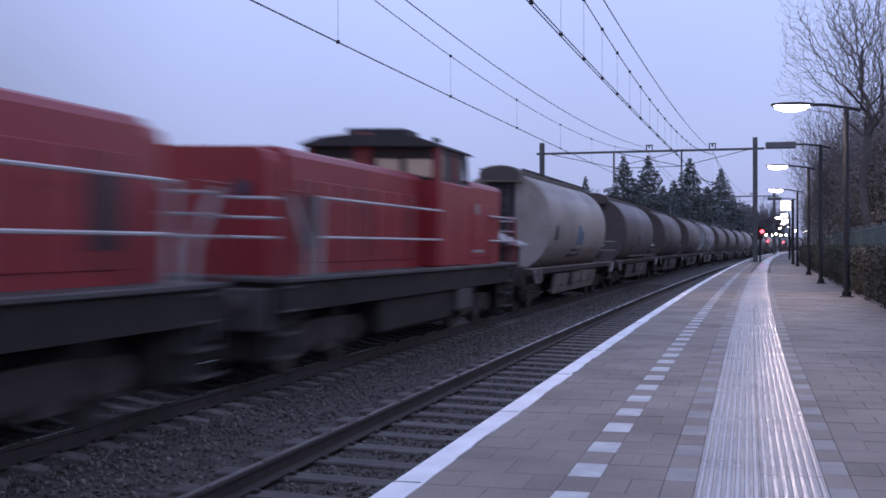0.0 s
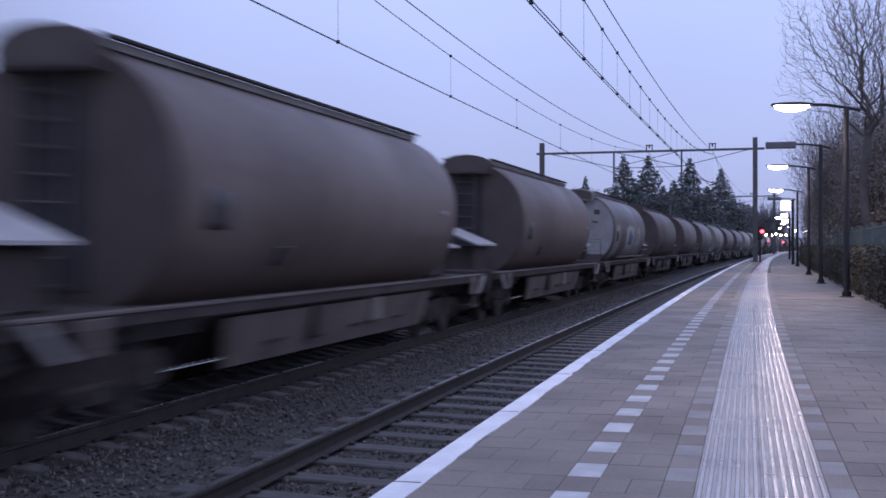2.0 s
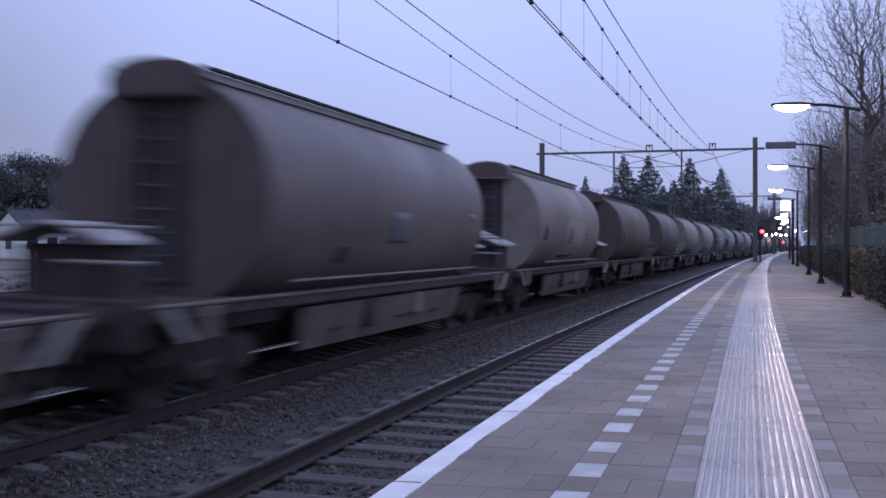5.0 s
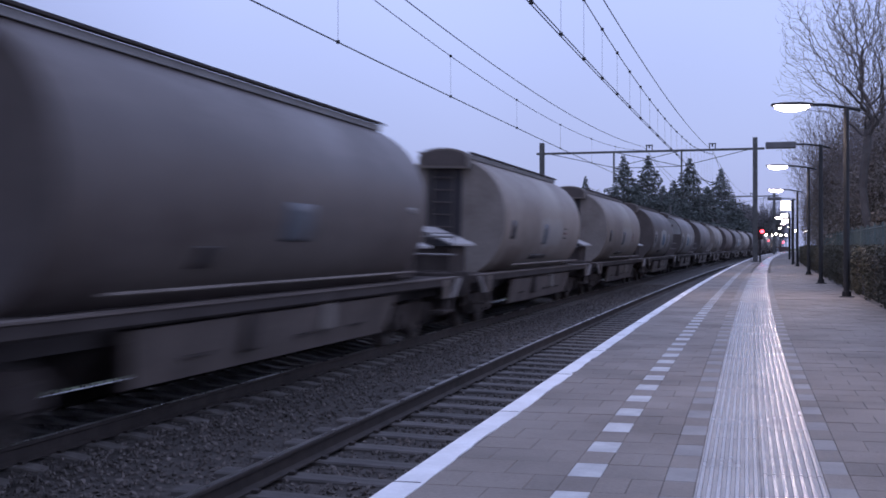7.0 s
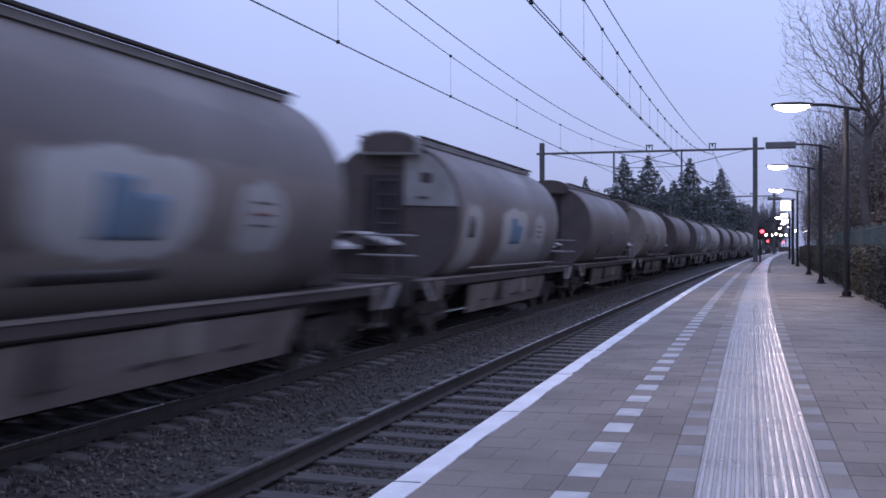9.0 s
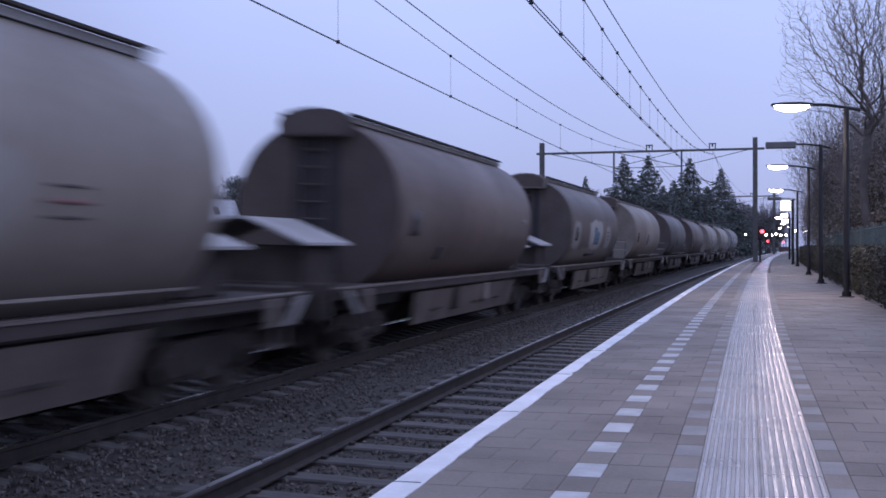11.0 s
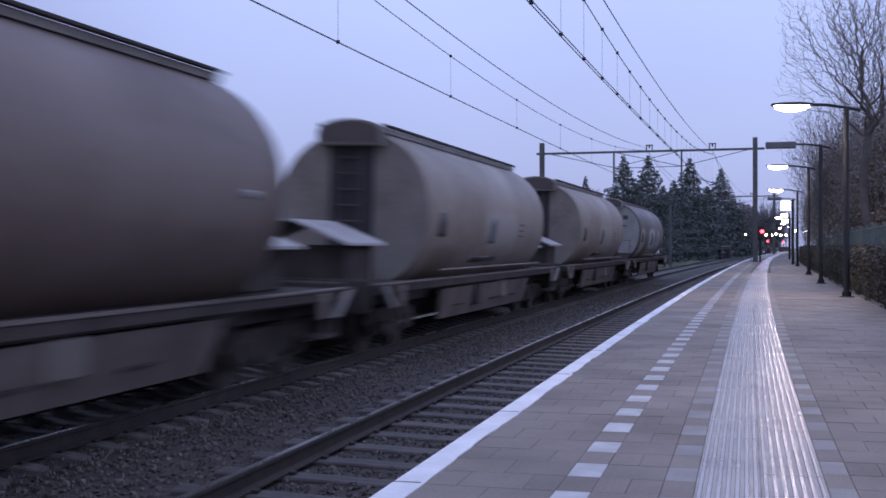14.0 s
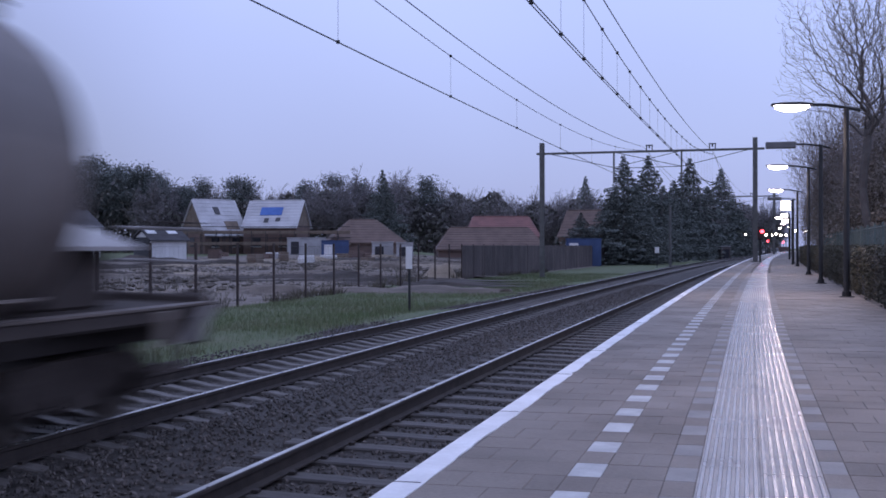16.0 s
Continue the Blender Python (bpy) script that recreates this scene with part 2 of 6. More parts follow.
def stones():
    rng = np.random.default_rng(4)
    verts, faces = [], []
    base = np.array([(1, 0, 0), (-1, 0, 0), (0, 1, 0), (0, -1, 0), (0, 0, 1), (0, 0, -1)], float)
    tri = [(0, 2, 4), (2, 1, 4), (1, 3, 4), (3, 0, 4), (2, 0, 5), (1, 2, 5), (3, 1, 5), (0, 3, 5)]
    count = 0
    while count < 36000:
        s = 3.5 + 55 * rng.random() ** 1.7 if count < 34000 else -8 + 11.5 * rng.random()
        o = -9.6 + 8.1 * rng.random()
        for c in (NEAR, FAR):
            if abs(abs(o - c) - 0.75) < 0.1:
                break
        else:
            inside = abs(o - NEAR) < 1.3 or abs(o - FAR) < 1.25
            if inside and ((s - 2.5 + 0.13) % 0.6 < 0.24 if o < -5 else (s - 2.35 + 0.14) % 0.745 < 0.28) and rng.random() < 0.9:
                continue
            z = (-0.975 if o > -5 else -1.02) if inside else -1.0 + 0.05 * math.exp(-((o + 5.0) / 0.8) ** 2)
            r = rng.uniform(0.018, 0.04)
            q, _ = np.linalg.qr(rng.normal(size=(3, 3)))
            pts = (base * rng.uniform(0.6, 1.25, (6, 1)) * np.array([1, 0.8, 0.65])) @ q * r
            c = along(o, s, z + r * 0.3)
            k = len(verts)
            verts += [(c.x + a, c.y + b, c.z + d) for a, b, d in pts]
            faces += [(k + a, k + b, k + d) for a, b, d in tri]
            count += 1
    ob = raw("ballast_stones", verts, faces, M_STONE)
    tagged(ob, "loose dark grey crushed ballast stones between the rails", "ballast", kind="stuff")


RAIL_PROF = [(-0.07, -0.17), (0.07, -0.17), (0.07, -0.155), (0.012, -0.135), (0.012, -0.045), (0.036, -0.032), (0.036, -0.004), (0.028, 0.0), (-0.028, 0.0), (-0.036, -0.004), (-0.036, -0.032), (-0.012, -0.045), (-0.012, -0.135), (-0.07, -0.155)]


def track(name, centre, sleeper_material, label, phase, gap, thick):
    top = thing(name)
    for side, dz in ((-0.75, CANT / 2), (0.75, -CANT / 2)):
        rail = strip("rail", [(centre + side + a, RAIL + dz + b) for a, b in RAIL_PROF], stations(-60, 560, 2.0, 6.0), M_RAILSIDE, top)
        rail["label"] = "rusty steel rail with a polished running surface"
        band = strip("running_surface", [(centre + side + a, RAIL + dz + b) for a, b in ((-0.026, 0.0), (0.026, 0.0), (0.026, 0.004), (-0.026, 0.004))], stations(-60, 560, 2.0, 6.0), M_RAILTOP, rail)
        band["label"] = "worn shiny rail head"
    bm = bmesh.new()
    if thick:
        prof = [(-1.25, -0.30), (1.25, -0.30), (1.25, -0.205), (0.95, -0.165), (0.55, -0.165), (0.25, -0.215), (-0.25, -0.215), (-0.55, -0.165), (-0.95, -0.165), (-1.25, -0.205)]
    else:
        prof = [(-1.30, -0.30), (1.30, -0.30), (1.30, -0.17), (-1.30, -0.17)]
    hw = 0.105 if thick else 0.13
    prism(bm, prof, -hw, hw)
    me = bpy.data.meshes.new("sleeper")
    bmesh.ops.recalc_face_normals(bm, faces=bm.faces)
    bmesh.ops.bevel(bm, geom=[ed for ed in bm.edges if abs(ed.verts[0].co.y - ed.verts[1].co.y) < 0.01 and ed.verts[0].co.z > -0.25 and ed.verts[1].co.z > -0.25], offset=0.015, segments=1, affect="EDGES")
    bm.to_mesh(me), bm.free()
    me.materials.append(sleeper_material)
    rng = random.Random(7)
    s = phase - gap * 22
    for i in range(292):
        ob = piece("sleeper", me, top, along(centre, s, RAIL), -tangent(s) + rng.uniform(-0.006, 0.006))
        ob.rotation_euler[1] = radians(LEAN)
        s += gap
    # the sleepers that lie further out, joined
    verts, faces = [], []
    while s < 400:
        c = along(centre, s, RAIL)
        k = len(verts)
        verts += [(c.x + a, c.y + b, RAIL + d) for d in (-0.3, -0.17) for a, b in ((-1.25, -0.12), (1.25, -0.12), (1.25, 0.12), (-1.25, 0.12))]
        faces += [(k + 4, k + 5, k + 6, k + 7), (k, k + 1, k + 5, k + 4), (k + 1, k + 2, k + 6, k + 5), (k + 3, k, k + 4, k + 7)]
        s += gap
    far = raw("far_sleepers", verts, faces, sleeper_material, top)
    far["kind"] = "stuff"
    # rail fastenings
    verts, faces = [], []
    for i in range(110):
        s = phase + gap * i
        for side, dz in ((-0.75, CANT / 2), (0.75, -CANT / 2)):
            for q in (-0.105, 0.105):
                c = along(centre + side + q, s, RAIL + dz - 0.165)
                k = len(verts)
                verts += [(c.x + a, c.y + b, c.z + d) for d in (0, 0.022) for a, b in ((-0.025, -0.035), (0.025, -0.035), (0.025, 0.035), (-0.025, 0.035))]
                faces += [(k + 4, k + 5, k + 6, k + 7), (k, k + 1, k + 5, k + 4), (k + 1, k + 2, k + 6, k + 5), (k + 2, k + 3, k + 7, k + 6), (k + 3, k, k + 4, k + 7)]
    fst = raw("rail_fastening", verts, faces, M_RAILSIDE, top)
    fst["kind"] = "stuff"
    tagged(top, label, "railway track")


def platform():
    body = strip("platform", [(EDGE, -0.06), (EDGE, 0.004), (EDGE + 0.02, 0.0085), (3.2, 0.0045), (3.2, -1.3), (EDGE + 0.18, -1.3), (EDGE + 0.18, -0.14), (EDGE, -0.14)], stations(-20, 330), M_JOINT)
    tagged(body, "station platform paved with grey concrete pavers", "platform", kind="structure")
    # the paint has a worn, uneven inner border
    ss = [-10 + 0.12 * i for i in range(420)] + stations(40.4, 330, 1.0, 6.0)
    ev, ef = [], []
    er = random.Random(8)
    for i, s in enumerate(ss):
        wob = 0.006 * math.sin(s * 3.1) + er.uniform(-0.006, 0.006) - (0.02 if er.random() < 0.04 else 0)
        for o, z in ((EDGE - 0.003, -0.03), (EDGE - 0.003, 0.016), (EDGE + 0.118 + wob, 0.016), (EDGE + 0.118 + wob, -0.03)):
            ev.append(along(o, s, z))
        if i:
            ef += [(4 * i - 4 + j, 4 * i - 3 + j, 4 * i + 1 + j, 4 * i + j) for j in range(3)]
    edge = raw("edge_line", ev, ef, M_WHITE, body)
    edge["label"] = "white painted platform edge"
    for i in range(24):
        s = 4.55 + 2.0 * i + er.uniform(-0.05, 0.05)
        c = along(EDGE + 0.06, s, 0)
        part("edge_joint", B(c.x - 0.066, c.x + 0.05, s - 0.004, s + 0.004, 0.0, 0.018), M_JOINT, body)
    # paver meshes, 0.3 m courses across the platform
    shared = {}

    def paver_mesh(w, d, m, h=0.012):
        key = (round(w, 3), round(d, 3), m.name)
        if key not in shared:
            bm = bmesh.new()
            box(bm, -w / 2, w / 2, -d / 2, d / 2, -0.03, h)
            bmesh.ops.bevel(bm, geom=[ed for ed in bm.edges if ed.verts[0].co.z > 0 and ed.verts[1].co.z > 0], offset=0.0025, segments=1, affect="EDGES")
            me = bpy.data.meshes.new("paver")
            bm.to_mesh(me), bm.free()
            me.materials.append(m)
            shared[key] = me
        return shared[key]

    rng = random.Random(3)
    # columns: (from, to, width of a paver)
    zones = [(EDGE + 0.12, -0.715, 0.27), (-0.575, -0.315, 0.26), (0.425, 1.95, 0.27)]
    verts, faces = [], []
    count = 0
    s0 = 3.75 - 0.3 * 34
    for row in range(354):
        s = s0 + 0.3 * row
        cells = []
        for a, b, w in zones:
            x = a - (w / 2 if row % 2 else 0)
            while x < b - 0.01:
                u, v = max(a, x), min(b, x + w)
                if v - u > 0.03:
                    cells.append((u, v, M_PAVER))
                x += w
        dash = row % 2 == 0
        cells.append((-0.715, -0.575, M_DASH if dash else M_PAVER))
        cells.append((-0.315, -0.187, M_LIGHT if dash else M_PAVER))
        cells.append((0.319, 0.425, M_LIGHT if not dash else M_PAVER))
        for u, v, m in cells:
            if 3.6 < s < 42 and (count < 300 or m is not M_PAVER):
                me = paver_mesh(v - u - 0.0015, 0.296, m)
                ob = piece("paver", me, body, along((u + v) / 2, s, rng.uniform(-0.0015, 0.0015)), -tangent(s))
                ob.rotation_euler[0] = rng.uniform(-0.004, 0.004)
                count += m is M_PAVER
            elif m is M_PAVER or s <= 3.6:
                k = len(verts)
                dz = rng.uniform(-0.0015, 0.0015)
                for z in (0.0, 0.012 + dz):
                    for o, t in ((u + 0.001, s - 0.148), (v - 0.001, s - 0.148), (v - 0.001, s + 0.148), (u + 0.001, s + 0.148)):
                        verts.append(along(o, t, z))
                faces += [(k + 4, k + 5, k + 6, k + 7), (k, k + 1, k + 5, k + 4), (k + 1, k + 2, k + 6, k + 5), (k + 2, k + 3, k + 7, k + 6), (k + 3, k, k + 4, k + 7)]
    rest = raw("paving", verts, faces, M_PAVER, body)
    rest["kind"] = "stuff"
    # far away the marks run together
    far_s = stations(42, 330, 2.0, 6.0)
    for a, b, m, nm in ((-0.715, -0.575, M_LIGHT, "far_dashes"),):
        strip(nm, [(a, 0.0), (a, 0.012), (b, 0.012), (b, 0.0)], far_s, m, body)["kind"] = "stuff"
    strip("far_paving", [(EDGE + 0.1, -0.02), (EDGE + 0.1, 0.009), (2.0, 0.005), (2.0, -0.02)], stations(99, 330, 2.0, 6.0), M_PAVER, body)["kind"] = "stuff"
    # guidance path of ribbed tiles
    bm = bmesh.new()
    w, d, n = 0.2495, 0.599, 7
    box(bm, -w / 2, w / 2, -d / 2, d / 2, -0.03, 0.0125, mi=1)
    for i in range(n):
        x = -w / 2 + (i + 0.5) * w / n
        prism(bm, [(x - 0.011, 0.012), (x + 0.011, 0.012), (x + 0.007, 0.0190), (x - 0.007, 0.0190)], -d / 2, d / 2)
    me = bpy.data.meshes.new("ribbed_tile")
    bmesh.ops.recalc_face_normals(bm, faces=bm.faces)
    bm.to_mesh(me), bm.free()
    me.materials.append(M_TACT)
    me.materials.append(M_TILEBASE)
    for i in range(92):
        s = 3.8 - 0.6 * 17 + 0.6 * i
        for o in (-0.0605, 0.192):
            piece("ribbed_tile", me, body, along(o, s + (0.3 if o > 0 else 0), rng.uniform(-0.001, 0.001)), -tangent(s))
    strip("far_ribbed_tiles", [(-0.185, 0.0), (-0.185, 0.016), (0.317, 0.016), (0.317, 0.0)], stations(48.6, 330, 2.0, 6.0), M_TACT, body)["kind"] = "stuff"


ground()
track("railway_track", NEAR, M_SLEEPER_W, "railway track on dark timber sleepers beside the platform", 2.35, 0.745, False)
track("railway_track", FAR, M_SLEEPER_C, "railway track on concrete sleepers beside the grass verge", 2.5, 0.6, True)
platform()
stones()
# ---- on and over the platform ----
M_LAMPGLASS = glow("lit_lamp_bowl", (1.0, 0.74, 0.76), 36.0)
M_LAMPOFF = mat("unlit_lamp_housing", (0.16, 0.16, 0.165), (0.10, 0.1, 0.1), 0.5, scale=4, fine=30)
M_SIGNLIT = glow("lit_sign_face", (1.0, 0.90, 0.84), 5.0)
M_REDLIGHT = glow("red_signal_lens", (1.0, 0.06, 0.09), 8.0)
M_HEADLIGHT = glow("headlight_lens", (1.0, 0.84, 0.74), 16.0)
M_LEAF = mat("hedge_leaf", (0.058, 0.062, 0.04), (0.075, 0.062, 0.046), 0.85, scale=2, fine=20, bump=0, rnd=0.28)
M_BARK = mat("grey_bark", (0.13, 0.115, 0.105), (0.08, 0.07, 0.065), 0.9, scale=3, fine=30, bump=0.5)
M_TWIG = mat("bare_twig", (0.24, 0.205, 0.19), (0.16, 0.135, 0.127), 0.9, scale=2, fine=20, bump=0)
M_GREENFENCE = mat("green_fence_paint", (0.13, 0.165, 0.15), (0.085, 0.11, 0.10), 0.6, scale=3, fine=20)


def lamp_post(s, off, lit, box_lamp=False, power=0.0):
    top = thing("platform_lamp", along(off, s, 0.0), -tangent(s))
    h = 3.55
    bm = bmesh.new()
    tube(bm, [(0, 0, 0), (0, 0, h)], 0.058, 10, 0.05)
    part("post", bm, M_DARK, top, "dark painted post")
    part("foot_plate", B(-0.13, 0.13, -0.13, 0.13, 0.0, 0.03, bevel=0.008), M_DARK, top)
    part("collar", T([(0, 0, 0.03), (0, 0, 0.12)], 0.085, 10), M_DARK, top)
    if box_lamp:
        part("arm", T([(0.22, 0, h - 0.09), (0, 0, h - 0.03), (-0.4, 0, h + 0.02), (-0.62, 0, h + 0.02)], 0.025, 6), M_DARK, top)
        part("lamp_housing", B(-1.36, -0.60, -0.1, 0.1, h - 0.08, h + 0.09, bevel=0.02), M_LAMPOFF, top, "unlit box-shaped lamp housing")
        tagged(top, "dark platform lamp post with an unlit box lamp", "lamp post", "lamp posts along the platform")
        return
    part("arm", T([(0.25, 0, h - 0.06), (0, 0, h), (-0.35, 0, h + 0.06), (-0.66, 0, h + 0.08)], 0.03, 6), M_DARK, top)
    hd = bmesh.new()
    prism(hd, [(-1.36, h + 0.09), (-1.33, h + 0.11), (-1.1, h + 0.125), (-0.8, h + 0.12), (-0.6, h + 0.095), (-0.6, h + 0.06), (-1.34, h + 0.075)], -0.13, 0.13)
    part("lamp_head", hd, M_DARK, top, "dark lamp hood")
    bowl = bmesh.new()
    bmesh.ops.create_uvsphere(bowl, u_segments=16, v_segments=8, radius=1.0)
    for v in bowl.verts:
        v.co = Vector((-0.97 + v.co.x * 0.33, v.co.y * 0.125, h + 0.075 + min(0.0, v.co.z) * 0.125 + max(0, v.co.z) * 0.01))
    part("lamp_bowl", bowl, M_LAMPGLASS if lit else M_LAMPOFF, top, "glowing lamp bowl" if lit else "dark lamp bowl", smooth=True)
    tagged(top, "dark platform lamp post with a glowing lamp" if lit else "dark platform lamp post with an unlit lamp", "lamp post", "lamp posts along the platform")
    if lit and power:
        ld = bpy.data.lights.new("lamp_light", "AREA")
        ld.shape, ld.size, ld.size_y, ld.energy, ld.color = "RECTANGLE", 0.6, 0.22, power, (1.0, 0.76, 0.68)
        lo = new("lamp_light", ld)
        c = along(off - 0.97, s, h - 0.10)
        lo.location = c


# the first two posts are unseen, added to light the near paving
for s_, off_, lit_, box_, pw_ in ((-6.0, 1.7, True, False, 45), (8.0, 2.0, True, False, 16), (22.85, 1.71, True, False, 65), (31.0, 1.63, False, True, 0), (40.1, 1.63, True, False, 65), (57.0, 1.62, True, False, 50), (66.0, 1.55, False, True, 0), (112.0, 1.45, True, False, 0), (142.0, 1.4, True, False, 0)):
    lamp_post(s_, off_, lit_, box_, pw_)


def lit_sign(s, off, z, w, h):
    top = thing("station_sign", along(off, s, 0.0), -tangent(s))
    part("sign_post", T([(w / 2 + 0.1, 0.1, 0), (w / 2 + 0.1, 0.1, z + h / 2)], 0.05, 8), M_DARK, top)
    part("sign_case", B(-w / 2 - 0.02, w / 2 + 0.02, 0, 0.12, z - h / 2 - 0.02, z + h / 2 + 0.02, bevel=0.01), M_DARK, top)
    part("sign_face", B(-w / 2, w / 2, -0.012, -0.002, z - h / 2, z + h / 2), M_SIGNLIT, top, "bright lit sign face")
    part("sign_arm", T([(-w / 2, 0.1, z + h / 2 + 0.02), (w / 2 + 0.12, 0.1, z + h / 2 + 0.02)], 0.03, 6), M_DARK, top)
    tagged(top, "brightly lit square station sign on a dark post", "sign")


lit_sign(62.0, 1.13, 3.04, 0.48, 0.47)
lit_sign(86.0, 1.13, 3.14, 0.46, 0.26)
lit_sign(86.6, 1.18, 2.76, 0.46, 0.26)


# ---- overhead line ----
def portal(s):
    top = thing("overhead_line_portal", along(0, s, 0.0), -tangent(s))
    l, r = -13.7, -0.58
    for x, z0, nm in ((l, -1.0, "mast"), (r, 0.0, "mast")):
        bm = prism(bmesh.new(), [(-0.14, -0.14), (0.14, -0.14), (0.14, -0.10), (0.02, -0.10), (0.02, 0.10), (0.14, 0.10), (0.14, 0.14), (-0.14, 0.14), (-0.14, 0.10), (-0.02, 0.10), (-0.02, -0.10), (-0.14, -0.10)], z0, 7.55)
        for v in bm.verts:
            v.co = Vector((x + v.co.x, v.co.z, v.co.y))
        part(nm, bm, M_STEEL, top, "galvanised steel mast")
        part("mast_foot", B(x - 0.25, x + 0.25, -0.25, 0.25, z0 - 0.05, z0 + 0.05, bevel=0.02), M_DARK, top)
    bm = bmesh.new()
    box(bm, l - 0.35, r + 0.55, -0.07, 0.07, 6.80, 6.93)
    part("cross_beam", bm, M_STEEL, top, "long steel cross beam")
    for x in (-9.13, -4.96):
        part("drop_post", T([(x, 0, 6.85), (x, 0, 4.9)], 0.055, 8), M_STEEL, top)
        part("stay", T([(x, 0, 5.9), (x - 4.0, 0, 6.82)], 0.02, 6), M_DARK, top)
        part("stay", T([(x, 0, 5.9), (x + 4.0, 0, 6.82)], 0.02, 6), M_DARK, top)
        part("steady_arm", T([(x, 0, 5.3), (x + 1.0, 0, 5.15), (x + 2.1, 0, 4.75)], 0.025, 6), M_DARK, top)
    part("stay", T([(-9.13, 0, 5.85), (-4.96, 0, 5.9)], 0.02, 6), M_DARK, top)
    for x in (FAR + 0.19, NEAR - 0.09):
        bm = bmesh.new()
        for a, b in (((x - 0.17, 6.93), (x - 0.17, 7.24)), ((x + 0.17, 6.93), (x + 0.17, 7.24)), ((x - 0.22, 7.24), (x + 0.22, 7.24))):
            tube(bm, [(a[0], 0, a[1]), (b[0], 0, b[1])], 0.035, 6)
        tube(bm, [(x, 0, 7.24), (x, 0, 7.05)], 0.05, 8)
        part("insulator_frame", bm, M_DARK, top)
    tagged(top, "steel overhead line portal spanning both railway tracks", "catenary portal")


portal(72.75)
portal(142.0)


def sag(base, k, s):
    """Height of a hung wire between portals 69.5 m apart."""
    u = (s - 3.25) % 69.5 - 34.75
    return base + k * u * u


def wires():
    ss = [-20 + 1.5 * i for i in range(0, 110)]
    spec = (("contact_wire", FAR, lambda s: 4.62, 0.013), ("messenger_wire", FAR, lambda s: sag(5.47, 0.0012, s), 0.010), ("feeder_wire", FAR - 0.16, lambda s: sag(6.18, 0.0008, s), 0.013),
            ("contact_wire", NEAR - 0.03, lambda s: 4.46, 0.010), ("contact_wire", NEAR + 0.03, lambda s: 4.46, 0.010), ("messenger_wire", NEAR, lambda s: sag(5.27, 0.0011, s), 0.011), ("feeder_wire", NEAR - 0.1, lambda s: sag(6.22, 0.0005, s), 0.013))
    for nm, off, f, r in spec:
        ob = part(nm, T([along(off, s, f(s)) for s in ss], r, 5), M_WIRE)
        tagged(ob, "thin dark overhead line wire above the railway track", "wire")
    for off, zc, f, step, s in ((FAR, 4.62, spec[1][2], 7.8, 4.0), (NEAR, 4.46, spec[5][2], 2.6, 3.4)):
        while s < 72:
            bm = bmesh.new()
            tube(bm, [along(off, s, zc), along(off, s, f(s))], 0.004, 4)
            for z in (zc, f(s)):
                c = along(off, s, z)
                box(bm, c.x - 0.03, c.x + 0.03, c.y - 0.02, c.y + 0.02, c.z - 0.025, c.z + 0.035)
            tagged(part("dropper", bm, M_WIRE), "thin dropper wire with a small clamp", "wire", "droppers of the overhead line")
            s += step


wires()


def signal():
    top = thing("railway_signal", along(-0.30, 73.0, 0.0), -tangent(73))
    part("signal_post", T([(0, 0, 0), (0, 0, 2.15)], 0.05, 8), M_DARK, top)
    part("signal_head", B(-0.42, 0.18, -0.10, 0.12, 1.35, 2.2, bevel=0.05), M_DARK, top, "dark signal head")
    part("red_lamp", T([(0.12, -0.2, 1.85), (0.12, -0.1, 1.85)], 0.11, 16), M_REDLIGHT, top, "glowing red signal lamp")
    part("lamp_hood", T([(0.12, -0.22, 1.99), (0.12, -0.1, 1.99)], 0.03, 8), M_DARK, top)
    tagged(top, "railway signal showing a bright red light", "signal")


signal()


# ---- greenery beside the platform ----
def leaves(rng, pts, size, jitter=1.0):
    """Small folded leaves at the given points."""
    n = len(pts)
    a = rng.normal(size=(n, 3))
    a /= np.linalg.norm(a, axis=1)[:, None]
    b = np.cross(a, rng.normal(size=(n, 3)))
    b /= np.linalg.norm(b, axis=1)[:, None]
    l = size * rng.uniform(0.6, 1.3, (n, 1))
    v = np.stack([pts - a * l, pts + b * l * 0.55, pts + a * l, pts - b * l * 0.55], 1).reshape(-1, 3)
    f = [(4 * i, 4 * i + 1, 4 * i + 2, 4 * i + 3) for i in range(n)]
    return v, f


def hedge():
    rng = np.random.default_rng(9)
    n = 60000
    s = 9 + 65 * rng.random(n) ** 1.4
    face = rng.random(n)
    u = rng.random(n)
    bulge = 0.10 * np.sin(s * 2.1) + 0.07 * np.sin(s * 5.3 + u * 3)
    x = np.where(face < 0.6, 2.02 + rng.exponential(0.06, n), 2.02 + 0.95 * u) - bulge * (face < 0.6) * 0.6
    z = np.where(face < 0.6, 0.02 + 0.9 * u, 0.90 - rng.exponential(0.05, n)) + bulge * 0.6 * (face >= 0.6)
    pts = np.stack([x + np.array([bend(q) for q in s]), s, z], 1)
    v, f = leaves(rng, pts, 0.028)
    top = raw("hedge", v, f, M_LEAF)
    # solid core, its near-black colour stands in for the shade between the leaves
    core = strip("hedge_core", [(2.10, -0.06), (2.10, 0.78), (2.25, 0.86), (2.8, 0.86), (2.95, 0.7), (2.95, -0.06)], stations(8.5, 75, 1.0), mat("hedge_inner_shade", (0.03, 0.028, 0.022), (0.02, 0.018, 0.015), 0.95), top)
    tagged(top, "dense dark clipped hedge along the platform", "hedge", kind="stuff")


